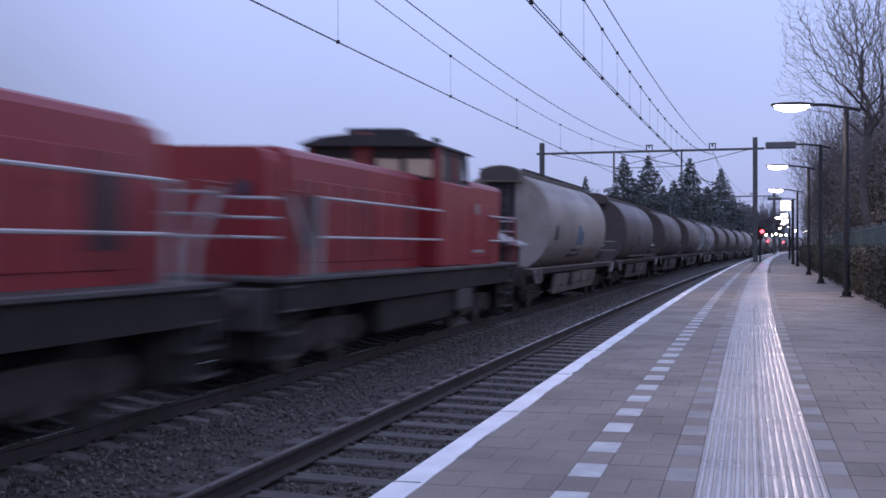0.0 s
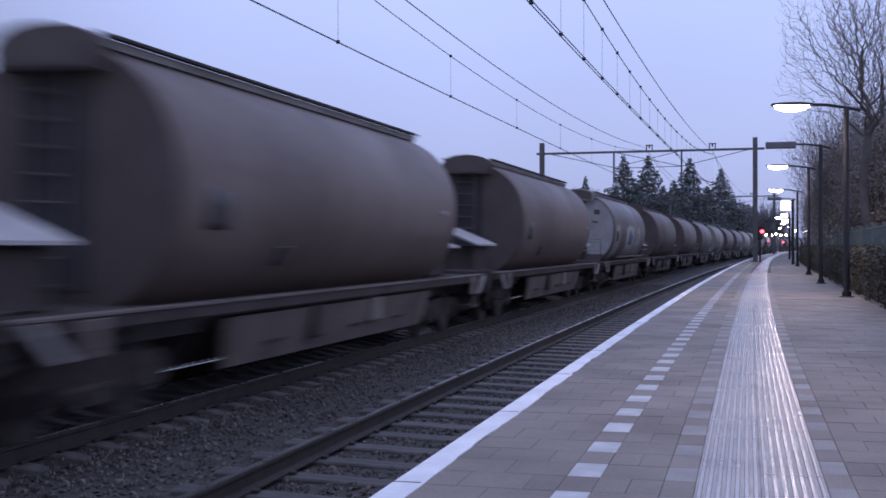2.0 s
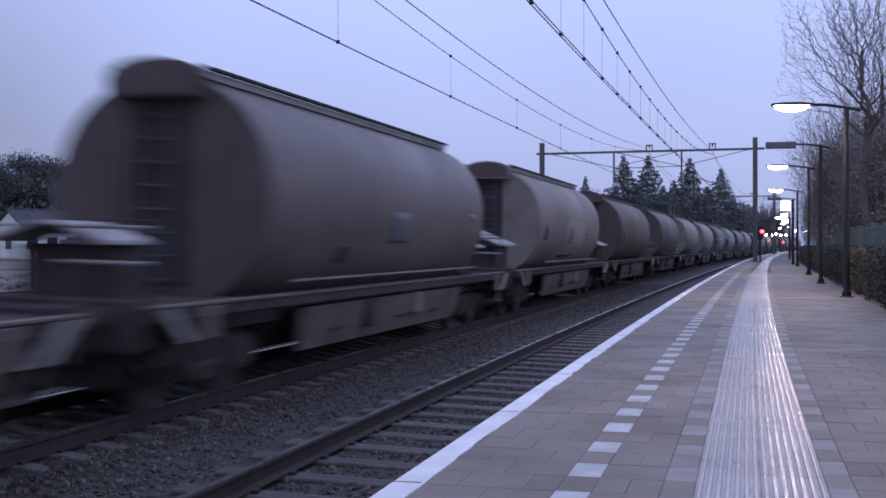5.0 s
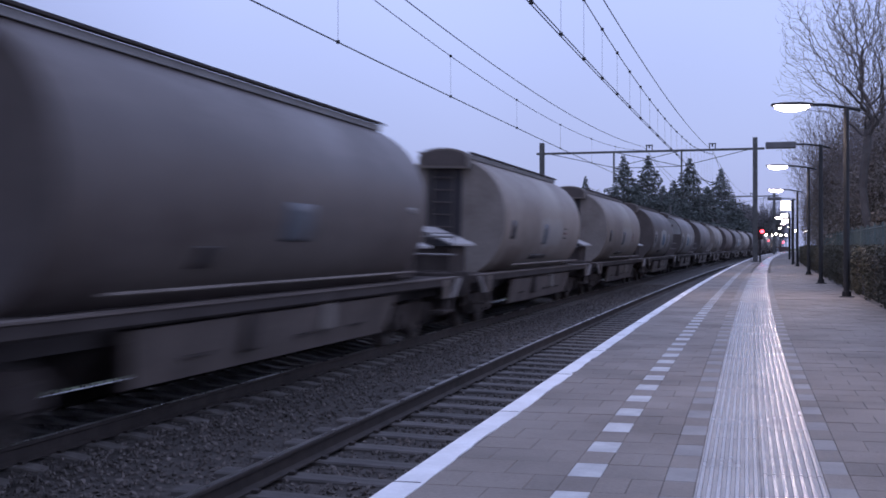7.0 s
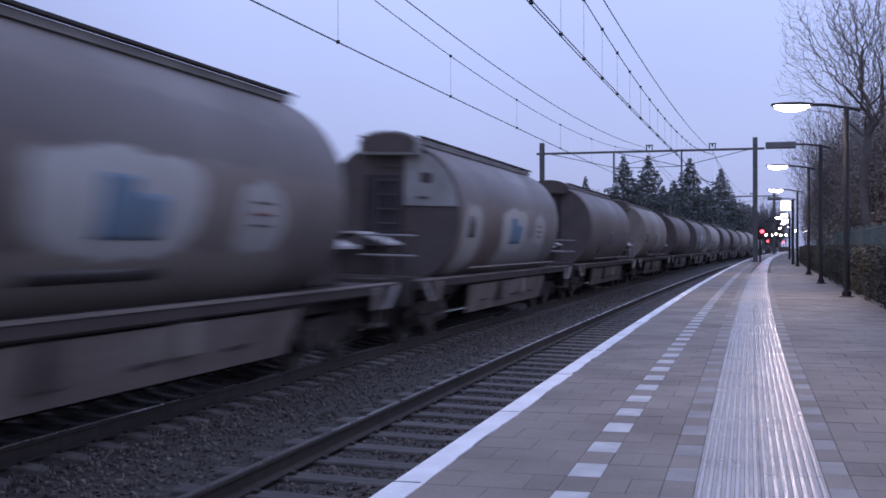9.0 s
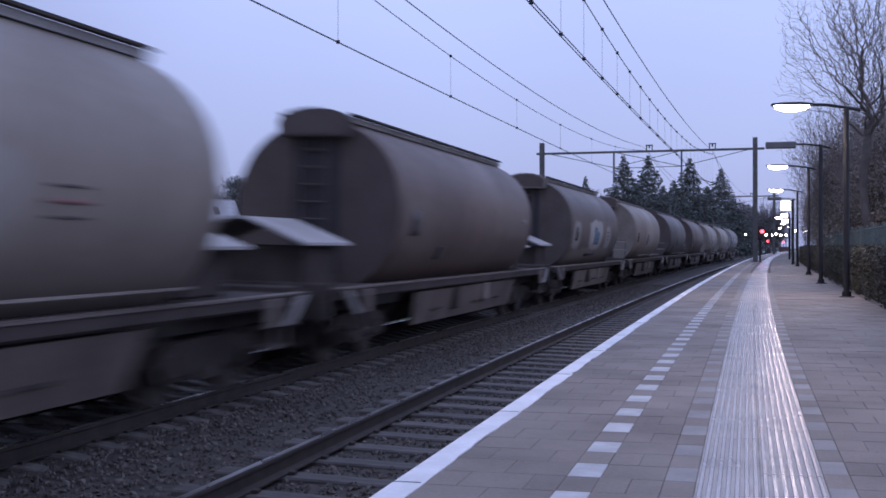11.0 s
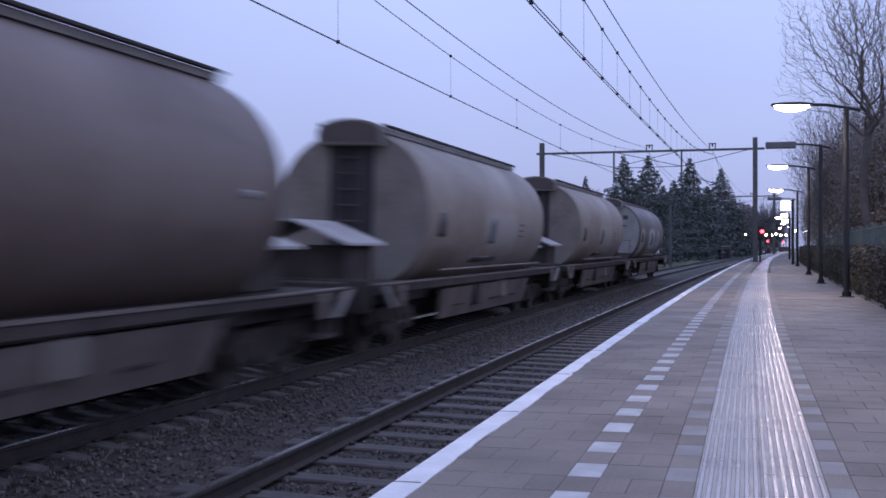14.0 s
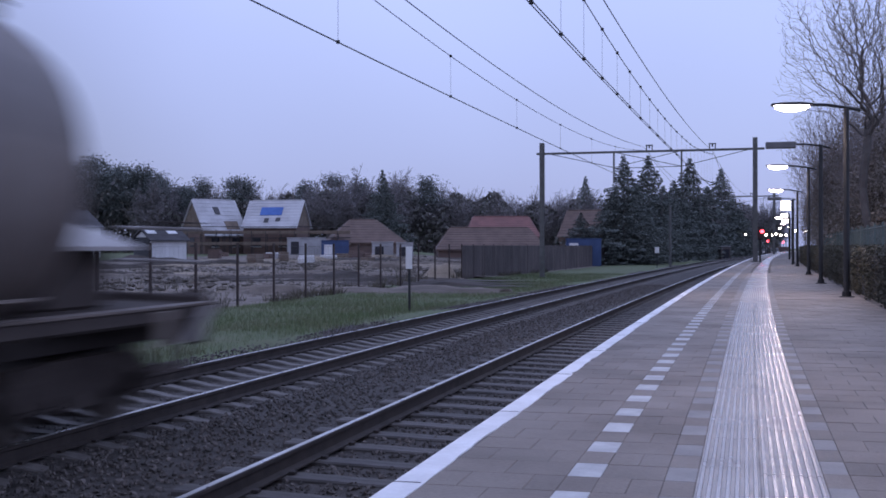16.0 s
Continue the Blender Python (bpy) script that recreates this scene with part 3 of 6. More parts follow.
def bare_tree_mesh(seed, height, trunk_r, spread, depth=6, up=0.35, first=0.42):
    rng = random.Random(seed)
    verts_t, faces_t, verts_b, faces_b = [], [], [], []

    def limb(a, b, r0, r1, seg, verts, faces):
        d = (b - a)
        if d.length < 1e-5:
            return
        d.normalize()
        p_ = d.orthogonal().normalized()
        q_ = d.cross(p_)
        k = len(verts)
        for c, r in ((a, r0), (b, r1)):
            for j in range(seg):
                t = 2 * math.pi * j / seg
                verts.append(c + (p_ * math.cos(t) + q_ * math.sin(t)) * r)
        for j in range(seg):
            faces.append((k + j, k + (j + 1) % seg, k + seg + (j + 1) % seg, k + seg + j))

    def grow(a, d, length, r, level):
        n = 4 if level < 2 else 3
        q = a
        for i in range(n):
            j = 0.035 if level == 0 else 0.16
            d = (d + Vector((rng.gauss(0, j), rng.gauss(0, j), rng.gauss(0.02, j * 0.6) + (up * 0.12 if level else 0.1)))).normalized()
            b = q + d * (length / n)
            r2 = max(0.0045, r * (0.88 if level else 0.92))
            big = level <= 1
            limb(q, b, r, r2, 7 if level == 0 else (5 if level < 3 else 3), verts_t if big else verts_b, faces_t if big else faces_b)
            r = r2
            if level < depth and (level > 0 or i >= 1):
                for _ in range(2 if level in (0, 1, 2) else 1):
                    axis = Vector((rng.gauss(0, 1), rng.gauss(0, 1), rng.gauss(0, 0.5)))
                    side = (axis - d * axis.dot(d)).normalized()
                    e = (d * rng.uniform(0.35, 0.9) + side * spread * rng.uniform(0.6, 1.1) + Vector((0, 0, up * 0.5))).normalized()
                    grow(b, e, length * rng.uniform(0.42, 0.62), max(0.0045, r * rng.uniform(0.40, 0.60)), level + 1)
            q = b
        if level < depth:
            grow(q, d, length * 0.7, r, level + 1)

    grow(Vector((0, 0, -0.1)), Vector((0, 0, 1)), height * first, trunk_r, 0)
    return verts_t, faces_t, verts_b, faces_b


def spreading_tree(name, loc, seed, count, fork, centre, radii, trunk_r, label, group):
    """A leafless tree: each twig point of the crown joins the branch that reaches it by the shortest way."""
    rng = np.random.default_rng(seed)
    d = rng.normal(size=(count, 3))
    d /= np.linalg.norm(d, axis=1)[:, None]
    lobes = 0.76 + 0.34 * np.sin(d[:, :1] * 5 + seed) * np.cos(d[:, 2:] * 4 + d[:, 1:2] * 3)
    pts = np.array(centre) + d * rng.random((count, 1)) ** 0.42 * lobes * np.array(radii)
    n0 = 9
    stem = np.array([(0.10 * math.sin(i * 0.9), 0.08 * math.cos(i * 1.3), fork * i / (n0 - 1)) for i in range(n0)])
    pts = pts[np.argsort(np.linalg.norm(pts - stem[-1], axis=1))]
    nodes = np.concatenate([stem, pts])
    n = len(nodes)
    up, run = np.full(n, -1), np.zeros(n)
    for i in range(1, n0):
        up[i], run[i] = i - 1, 0.0
    for i in range(n0, n):
        gap = np.linalg.norm(nodes[n0 - 4:i] - nodes[i], axis=1)
        k = int(np.argmin(gap * 1.0 + 0.46 * run[n0 - 4:i])) + n0 - 4
        up[i], run[i] = k, run[k] + gap[k - n0 + 4]
    load = np.zeros(n)
    for i in range(n - 1, 0, -1):
        load[i] = load[i] + 1 if load[i] == 0 else load[i]
        load[up[i]] += load[i]
    rad = np.maximum(0.004, trunk_r * (load / load[1]) ** 0.46)
    groups = {"trunk": ([], []), "crown": ([], [])}
    for i in range(1, n):
        verts, faces = groups["trunk" if rad[i] > 0.035 else "crown"]
        a, b = Vector(nodes[up[i]]), Vector(nodes[i])
        seg = 7 if rad[i] > 0.035 else 3
        way = (b - a).normalized()
        p_ = way.orthogonal().normalized()
        q_ = way.cross(p_)
        bow = Vector(rng.normal(size=3)) * (b - a).length * (0.035 if i >= n0 else 0)
        rows = ((a, min(rad[up[i]], rad[i] * 1.25)), ((a + b) / 2 + bow, rad[i] * 1.05), (b, rad[i] * 0.95))
        k = len(verts)
        for c, r in rows:
            for j in range(seg):
                t = 2 * math.pi * j / seg
                verts.append(c + (p_ * math.cos(t) + q_ * math.sin(t)) * r)
        for h in (0, seg):
            for j in range(seg):
                faces.append((k + h + j, k + h + (j + 1) % seg, k + h + seg + (j + 1) % seg, k + h + seg + j))
    top = thing(name, loc)
    raw("trunk", *groups["trunk"], M_BARK, top)
    raw("crown", *groups["crown"], M_TWIG, top)
    return tagged(top, label, "tree", group)


def platform_trees():
    g = "bare trees behind the hedge"
    spreading_tree("bare_tree", along(3.75, 44.5, -0.05), 5, 7600, 5.0, (0.0, 0, 8.3), (3.9, 3.8, 4.3), 0.15, "tall leafless tree with fine spreading twigs", g)
    b = spreading_tree("bare_tree", along(5.4, 52, -0.05), 8, 4200, 2.2, (0.2, 0, 5.2), (2.7, 2.7, 3.4), 0.12, "slender leafless tree behind the clipped hedge", g)
    for off, s, rz, k in ((6.6, 62, 2.0, 1.0), (5.4, 70, 4.1, 0.85), (6.4, 95, 5.0, 0.9), (8.5, 88, 2.2, 1.15), (4.3, 84, 1.1, 1.4), (5.0, 99, 3.3, 1.6), (6.6, 77, 5.6, 1.5), (4.2, 122, 0.4, 1.5)):
        c = copy_thing(b, Matrix.Translation(along(off, s, -0.05)) @ Matrix.Rotation(rz, 4, "Z"))
        c.scale = (k, k, k)


def shrubs():
    """Leafy undergrowth under the trees behind the hedge."""
    rng = np.random.default_rng(31)
    vs, fs = [], []
    for off, s, h, w in ((5.2, 37, 3.6, 1.2), (6.6, 40, 4.6, 1.4), (7.6, 38, 5.0, 1.5), (6.9, 53, 5.0, 1.6), (4.9, 54, 4.4, 1.3), (5.6, 49, 6.4, 1.5), (6.8, 57, 7.2, 2.0), (5.6, 63, 6.0, 1.7), (5.2, 70, 5.6, 1.8), (7.4, 66, 8.0, 2.4), (6.3, 43, 5.2, 1.5), (7.2, 48, 7.0, 1.8), (5.0, 82, 6.0, 2.0), (4.6, 42, 2.6, 1.4), (5.4, 49, 3.0, 1.6), (4.4, 57, 2.6, 1.4), (4.2, 66, 3.0, 1.6), (4.0, 76, 2.6, 1.6), (4.6, 88, 3.6, 2.0), (4.4, 100, 3.6, 2.0), (5.0, 118, 4.5, 2.6), (6.5, 36, 2.4, 1.3), (6.0, 140, 5.0, 3.0), (9, 60, 5, 2.5), (10, 75, 6, 3), (9, 45, 4.0, 2.2), (9, 95, 6, 3), (12, 120, 7, 4), (4.9, 52, 6.6, 1.4), (6.2, 50, 7.4, 1.6), (4.5, 57, 5.8, 1.2), (7.4, 54, 8.0, 2.0), (5.8, 60, 7.4, 1.8), (4.4, 47.5, 4.6, 1.1), (5.4, 45, 5.6, 1.3), (4.2, 84, 9.6, 1.9), (5.5, 79, 11.4, 2.3), (4.6, 99, 11.0, 2.2), (6.6, 90, 12.6, 2.6), (7.5, 74, 11.4, 2.4), (6.2, 67, 9.0, 1.8), (9.0, 84, 13.4, 3.0), (4.0, 122, 9.0, 2.4), (3.6, 150, 8.0, 2.6)):
        n = int(820 * h)
        c = along(off, s, 0)
        d = rng.normal(size=(n, 3))
        d /= np.linalg.norm(d, axis=1)[:, None]
        r = rng.random((n, 1)) ** 0.4 * (0.75 + 0.35 * np.sin(d[:, :1] * 5 + s) * np.cos(d[:, 1:2] * 4))
        pts = np.array(c) + d * r * np.array([w, w, h / 2]) + np.array([0, 0, h / 2])
        v, f = leaves(rng, pts, 0.066)
        k = sum(len(q) for q in vs)
        vs.append(v)
        fs += [tuple(i + k for i in q) for q in f]
    ob = raw("shrubs", np.concatenate(vs), fs, mat("dry_brown_leaf", (0.21, 0.165, 0.135), (0.14, 0.125, 0.10), 0.8, scale=1, fine=9, bump=0, rnd=0.5))
    tagged(ob, "brown winter shrubs growing under the bare trees", "shrubs", kind="stuff")


def green_fence():
    top = thing("green_fence", along(0, 0, 0))
    s = 16.0
    prev = None
    while s < 72:
        c = along(3.35, s, -0.06)
        part("fence_post", B(c.x - 0.03, c.x + 0.03, c.y - 0.03, c.y + 0.03, -0.06, 1.62), M_GREENFENCE, top)
        if prev is not None:
            n = 9
            for i in range(1, n):
                q = prev.lerp(c, i / n)
                part("fence_bar", B(q.x - 0.008, q.x + 0.008, q.y - 0.008, q.y + 0.008, 0.0, 1.56), M_GREENFENCE, top)
            for z in (0.15, 0.85, 1.5):
                part("fence_rail", T([(prev.x, prev.y, z), (c.x, c.y, z)], 0.014, 4), M_GREENFENCE, top)
        prev = c
        s += 2.5
    tagged(top, "green steel bar fence behind the hedge", "fence")


hedge()
platform_trees()
shrubs()
green_fence()
# ---- the train ----
# metres run by the train at every half second, about 29 m/s
RUN = (0.00, 14.87, 28.72, 43.81, 57.77, 72.60, 87.66, 101.50, 116.46, 130.85, 145.24, 159.64, 174.03, 188.42, 203.50, 217.67, 232.41, 246.38, 261.53, 276.00, 290.47, 304.95, 319.42, 333.89, 349.04, 363.42, 378.44, 392.41, 407.41, 421.69, 436.65, 451.00, 465.70)
PITCH = 17.95
GRIME = dict(scale=0.55, fine=9, bump=0.06, stretch=(1.6, 0.8, 0.45), dist=0.02)
M_TANK = {
    "light": mat("pale_grey_tank_paint", (0.44, 0.397, 0.337), (0.24, 0.20, 0.166), 0.5, rnd=0.08, **GRIME),
    "beige": mat("dusty_beige_tank_paint", (0.338, 0.291, 0.243), (0.175, 0.141, 0.116), 0.55, rnd=0.12, **GRIME),
    "patched": mat("dusty_brown_tank_paint", (0.205, 0.172, 0.15), (0.108, 0.086, 0.073), 0.55, rnd=0.12, **GRIME),
    "brown": mat("rust_brown_tank_paint", (0.178, 0.132, 0.110), (0.09, 0.062, 0.050), 0.55, rnd=0.12, **GRIME),
    "dark": mat("sooty_grey_tank_paint", (0.169, 0.143, 0.130), (0.082, 0.063, 0.054), 0.5, rnd=0.15, **GRIME),
    "panel": mat("stained_grey_tank_paint", (0.225, 0.202, 0.190), (0.102, 0.077, 0.065), 0.5, rnd=0.08, **GRIME),
}


def weathered(m, areas):
    """Lay soft-edged faded or grimy areas (y0, y1, z0, z1, colour, opacity, softness) into a tank's paint."""
    n, l = m.node_tree.nodes, m.node_tree.links
    b = n["Principled BSDF"]
    out = b.inputs["Base Color"].links[0].from_socket
    tc, nz = n.new("ShaderNodeTexCoord"), n.new("ShaderNodeTexNoise")
    nz.inputs["Scale"].default_value, nz.inputs["Detail"].default_value = 1.3, 5
    sc, sh = n.new("ShaderNodeVectorMath"), n.new("ShaderNodeVectorMath")
    sc.operation = "MULTIPLY_ADD"
    sc.inputs[1].default_value, sc.inputs[2].default_value = (0.5, 0.7, 0.5), (-0.25, -0.35, -0.25)
    l.new(tc.outputs["Object"], nz.inputs["Vector"]), l.new(nz.outputs["Color"], sc.inputs[0])
    l.new(tc.outputs["Object"], sh.inputs[0]), l.new(sc.outputs[0], sh.inputs[1])
    xyz = n.new("ShaderNodeSeparateXYZ")
    l.new(sh.outputs[0], xyz.inputs[0])

    def calc(op, a, c):
        q = n.new("ShaderNodeMath")
        q.operation = op
        for i, v in enumerate((a, c)):
            if isinstance(v, (int, float)):
                q.inputs[i].default_value = v
            else:
                l.new(v, q.inputs[i])
        return q.outputs[0]

    for y0, y1, z0, z1, col, opacity, soft in areas:
        u = calc("ABSOLUTE", calc("DIVIDE", calc("SUBTRACT", xyz.outputs["Y"], (y0 + y1) / 2), (y1 - y0) / 2), 0)
        w = calc("ABSOLUTE", calc("DIVIDE", calc("SUBTRACT", xyz.outputs["Z"], (z0 + z1) / 2), (z1 - z0) / 2), 0)
        r = calc("ADD", calc("POWER", u, 5), calc("POWER", w, 5))
        mr = n.new("ShaderNodeMapRange")
        mr.inputs["From Min"].default_value, mr.inputs["From Max"].default_value = 1 - soft, 1 + soft
        mr.inputs["To Min"].default_value, mr.inputs["To Max"].default_value = opacity, 0.0
        l.new(r, mr.inputs["Value"])
        f = calc("MULTIPLY", mr.outputs[0], calc("ADD", 0.55, calc("MULTIPLY", nz.outputs["Fac"], 0.9)))
        mx = n.new("ShaderNodeMix")
        mx.data_type = "RGBA"
        mx.inputs["B"].default_value = (*col, 1)
        l.new(calc("MINIMUM", f, 1.0), mx.inputs["Factor"]), l.new(out, mx.inputs["A"])
        out = mx.outputs["Result"]
    l.new(out, b.inputs["Base Color"])


PALE, DUST, SOOT, RUST = (0.39, 0.378, 0.355), (0.23, 0.20, 0.172), (0.10, 0.083, 0.077), (0.12, 0.085, 0.066)
weathered(M_TANK["light"], [(-7, 7, 0.9, 1.72, (0.20, 0.155, 0.125), 0.75, 0.5), (-7, 7, 3.3, 3.62, SOOT, 0.35, 0.6), (-5.2, -3.6, 1.6, 2.6, (0.2, 0.17, 0.145), 0.35, 0.8)])
weathered(M_TANK["beige"], [(-7, 7, 0.9, 1.6, DUST, 0.5, 0.6), (-1.2, 2.0, 1.8, 2.55, PALE, 0.40, 0.8), (-5.0, -3.0, 1.1, 1.8, RUST, 0.6, 0.7)])
weathered(M_TANK["brown"], [(-7, 7, 0.9, 1.5, RUST, 0.5, 0.6), (1.5, 5.0, 2.0, 3.0, DUST, 0.25, 0.8), (-5.4, -3.4, 1.7, 2.6, DUST, 0.18, 0.8)])
weathered(M_TANK["dark"], [(-7, 7, 2.2, 3.1, SOOT, 0.5, 0.6), (-4, 3, 1.1, 1.9, DUST, 0.25, 0.8)])
weathered(M_TANK["patched"], [(-7, 7, 2.7, 3.35, SOOT, 0.65, 0.5), (-5, 3.9, 0.8, 1.75, DUST, 0.75, 0.5), (3.9, 6.5, 0.8, 2.6, SOOT, 0.5, 0.6), (-1.9, 1.1, 1.7, 2.7, PALE, 0.95, 0.25), (2.0, 3.3, 1.7, 2.5, PALE, 0.75, 0.3), (-5.35, -4.0, 1.7, 2.6, PALE, 0.6, 0.35)])
weathered(M_TANK["panel"], [(-7, 7, 2.7, 3.35, SOOT, 0.5, 0.6), (-1.8, 3.7, 1.15, 2.0, PALE, 0.55, 0.5), (-3.4, -2.2, 1.0, 2.4, RUST, 0.6, 0.6), (-1.8, 0.95, 1.68, 2.66, PALE, 0.95, 0.25), (2.0, 3.4, 1.8, 2.55, PALE, 0.9, 0.25), (-5.35, -3.9, 1.2, 2.65, PALE, 0.7, 0.4)])
# end paints: darker than the tank paint of the same kind, except the panel
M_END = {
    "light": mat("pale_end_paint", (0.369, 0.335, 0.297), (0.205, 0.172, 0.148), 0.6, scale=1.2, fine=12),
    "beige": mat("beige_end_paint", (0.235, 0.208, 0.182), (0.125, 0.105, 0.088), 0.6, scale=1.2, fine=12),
    "patched": mat("darker_brown_end_paint", (0.088, 0.072, 0.064), (0.048, 0.038, 0.033), 0.6, scale=1.2, fine=12),
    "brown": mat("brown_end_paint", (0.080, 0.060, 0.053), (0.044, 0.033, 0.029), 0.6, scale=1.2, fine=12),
    "dark": mat("darker_grey_end_paint", (0.087, 0.069, 0.063), (0.046, 0.037, 0.033), 0.6, scale=1.2, fine=12),
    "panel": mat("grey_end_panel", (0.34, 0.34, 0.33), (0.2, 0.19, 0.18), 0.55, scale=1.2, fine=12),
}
M_UNDER = mat("brake_dust_steel", (0.088, 0.074, 0.068), (0.04, 0.033, 0.030), 0.9, scale=1.6, fine=25, spec=0.15)
M_SKIRT = {
    "light": mat("pale_chute_paint", (0.225, 0.192, 0.165), (0.10, 0.078, 0.064), 0.7, scale=0.9, fine=12),
    "brown": mat("brown_chute_paint", (0.175, 0.142, 0.123), (0.075, 0.06, 0.05), 0.75, scale=0.9, fine=12),
}
M_CANOPY = mat("pale_canopy_sheet", (0.44, 0.42, 0.40), (0.27, 0.25, 0.24), 0.6, scale=1.5, fine=20)
M_BRACKET = mat("pale_bracket_paint", (0.34, 0.315, 0.30), (0.18, 0.165, 0.155), 0.6, scale=2, fine=30)
M_WHEEL = mat("wheel_steel", (0.10, 0.085, 0.075), (0.05, 0.042, 0.038), 0.6, metal=0.4, scale=3, fine=20)
M_PATCH = mat("white_marking_paint", (0.37, 0.365, 0.355), (0.23, 0.215, 0.2), 0.5, scale=1.2, fine=14)
M_BLUE = mat("blue_marking_paint", (0.085, 0.19, 0.30), (0.14, 0.17, 0.19), 0.5, scale=1.5, fine=14)
M_FAINT = mat("faded_marking_paint", (0.12, 0.14, 0.16), (0.10, 0.09, 0.09), 0.5, scale=1.5, fine=14)
# near-black, painted as the shade in the ladder recess of a tank end
M_RECESS_SHADE = mat("recess_shade", (0.035, 0.033, 0.038), (0.022, 0.02, 0.022), 0.8, scale=1.5, fine=14)
M_REDMARK = mat("red_marking_paint", (0.24, 0.08, 0.08), (0.2, 0.12, 0.11), 0.5, scale=2, fine=14)
M_BLACKMARK = mat("black_marking_paint", (0.035, 0.032, 0.032), (0.06, 0.05, 0.048), 0.5, scale=2, fine=14)
M_RED = mat("red_loco_paint", (0.30, 0.018, 0.024), (0.21, 0.017, 0.021), 0.42, scale=0.7, fine=10, bump=0.04)
M_RED2 = mat("dull_red_paint", (0.24, 0.022, 0.025), (0.16, 0.02, 0.02), 0.5, scale=1.0, fine=10, bump=0.04)
M_HAND = mat("white_handrail_paint", (0.50, 0.47, 0.46), (0.36, 0.33, 0.32), 0.45, scale=3, fine=30)
M_LOCOGREY = mat("loco_frame_grey", (0.075, 0.068, 0.064), (0.035, 0.031, 0.029), 0.65, scale=1.2, fine=20)
M_LOCODARK = mat("loco_frame_soot", (0.045, 0.039, 0.036), (0.024, 0.021, 0.019), 0.9, scale=1.8, fine=25, spec=0.15)
M_ROOF = mat("loco_roof_black", (0.028, 0.027, 0.028), (0.018, 0.018, 0.018), 0.6, scale=2, fine=20)
M_GLASS = mat("cab_glass", (0.24, 0.26, 0.30), (0.17, 0.19, 0.23), 0.08, scale=1, fine=5, bump=0, metal=0.75)


def disc(bm, c, r, w, seg=20):
    """A wheel or buffer disc on the x axis about c."""
    tube(bm, [(c[0] - w / 2, c[1], c[2]), (c[0] + w / 2, c[1], c[2])], r, seg)
    return bm


def bogie(parent, y, base=1.8, r=0.46, half=1.0):
    fr = bmesh.new()
    for x in (-half, half):
        prism(fr, [(y - base / 2 - 0.45, 0.50), (y - base / 2 - 0.25, 0.30), (y - base / 2 + 0.25, 0.30), (y - 0.45, 0.42), (y - 0.3, 0.26), (y + 0.3, 0.26), (y + 0.45, 0.42), (y + base / 2 - 0.25, 0.30), (y + base / 2 + 0.25, 0.30), (y + base / 2 + 0.45, 0.50), (y + base / 2 + 0.2, 0.70), (y + 0.5, 0.74), (y - 0.5, 0.74), (y - base / 2 - 0.2, 0.70)], x - 0.05, x + 0.05, axis="x")
        for q in (-1, 1):
            box(fr, x - 0.1, x + 0.11, y + q * base / 2 - 0.13, y + q * base / 2 + 0.13, 0.34, 0.6, bevel=0.02)
        for q in (-0.16, 0.0, 0.16):
            tube(fr, [(x, y + q, 0.38), (x, y + q, 0.66)], 0.06, 8)
    box(fr, -half, half, y - 0.2, y + 0.2, 0.45, 0.75)
    b = part("bogie", fr, M_UNDER, parent, "dark grimy two-axle bogie")
    # added filler box: blocks the lit grass behind, so the bogie stays dark
    part("brake_gear", B(-0.62, 0.62, y - base / 2 - 0.55, y + base / 2 + 0.55, 0.24, 0.78, bevel=0.04), M_UNDER, b)
    for q in (-1, 1):
        for x in (-0.76, 0.76):
            w = bmesh.new()
            disc(w, (x, y + q * base / 2, r), r, 0.13, 24)
            disc(w, (x * 0.94, y + q * base / 2, r), r + 0.03, 0.03, 24)
            disc(w, (x * 1.09, y + q * base / 2, r), 0.16, 0.1, 12)
            wh = part("wheel", w, M_WHEEL, b)
        ax = part("axle", T([(-0.8, y + q * base / 2, r), (0.8, y + q * base / 2, r)], 0.08, 10), M_UNDER, b)
    return b


def ends(parent, half, beam_z=1.06, material=None):
    for q in (-1, 1):
        part("buffer_beam", B(-1.3, 1.3, q * (half - 0.62) - 0.07, q * (half - 0.62) + 0.07, 0.72, 1.26, bevel=0.02), material or M_UNDER, parent)
        for x in (-0.87, 0.87):
            bm = bmesh.new()
            tube(bm, [(x, q * (half - 0.6), beam_z), (x, q * (half - 0.25), beam_z)], 0.12, 12)
            tube(bm, [(x, q * (half - 0.3), beam_z), (x, q * (half - 0.06), beam_z)], 0.085, 12)
            tube(bm, [(x, q * (half - 0.06), beam_z), (x, q * half, beam_z)], 0.23, 16)
            part("buffer", bm, M_UNDER, parent)
        bm = bmesh.new()
        tube(bm, [(0, q * (half - 0.6), 1.02), (0, q * (half - 0.3), 0.98), (0, q * half, 0.96)], 0.05, 8)
        tube(bm, [(0.3, q * (half - 0.55), 0.95), (0.32, q * (half - 0.3), 0.55), (0.2, q * (half - 0.05), 0.75)], 0.025, 6)
        part("coupler", bm, M_UNDER, parent)


TANK_R = 1.505


def tank_profile():
    """A round barrel, flattened under the walkway."""
    right = [(0.5, 3.86)]
    for a in range(66, -68, -6):
        c, d = math.cos(radians(a)), math.sin(radians(a))
        right.append((TANK_R * c ** 0.92, 2.42 + 0.985 * TANK_R * math.copysign(abs(d) ** 0.92, d)))
    return right + [(-x, z) for x, z in reversed(right)]


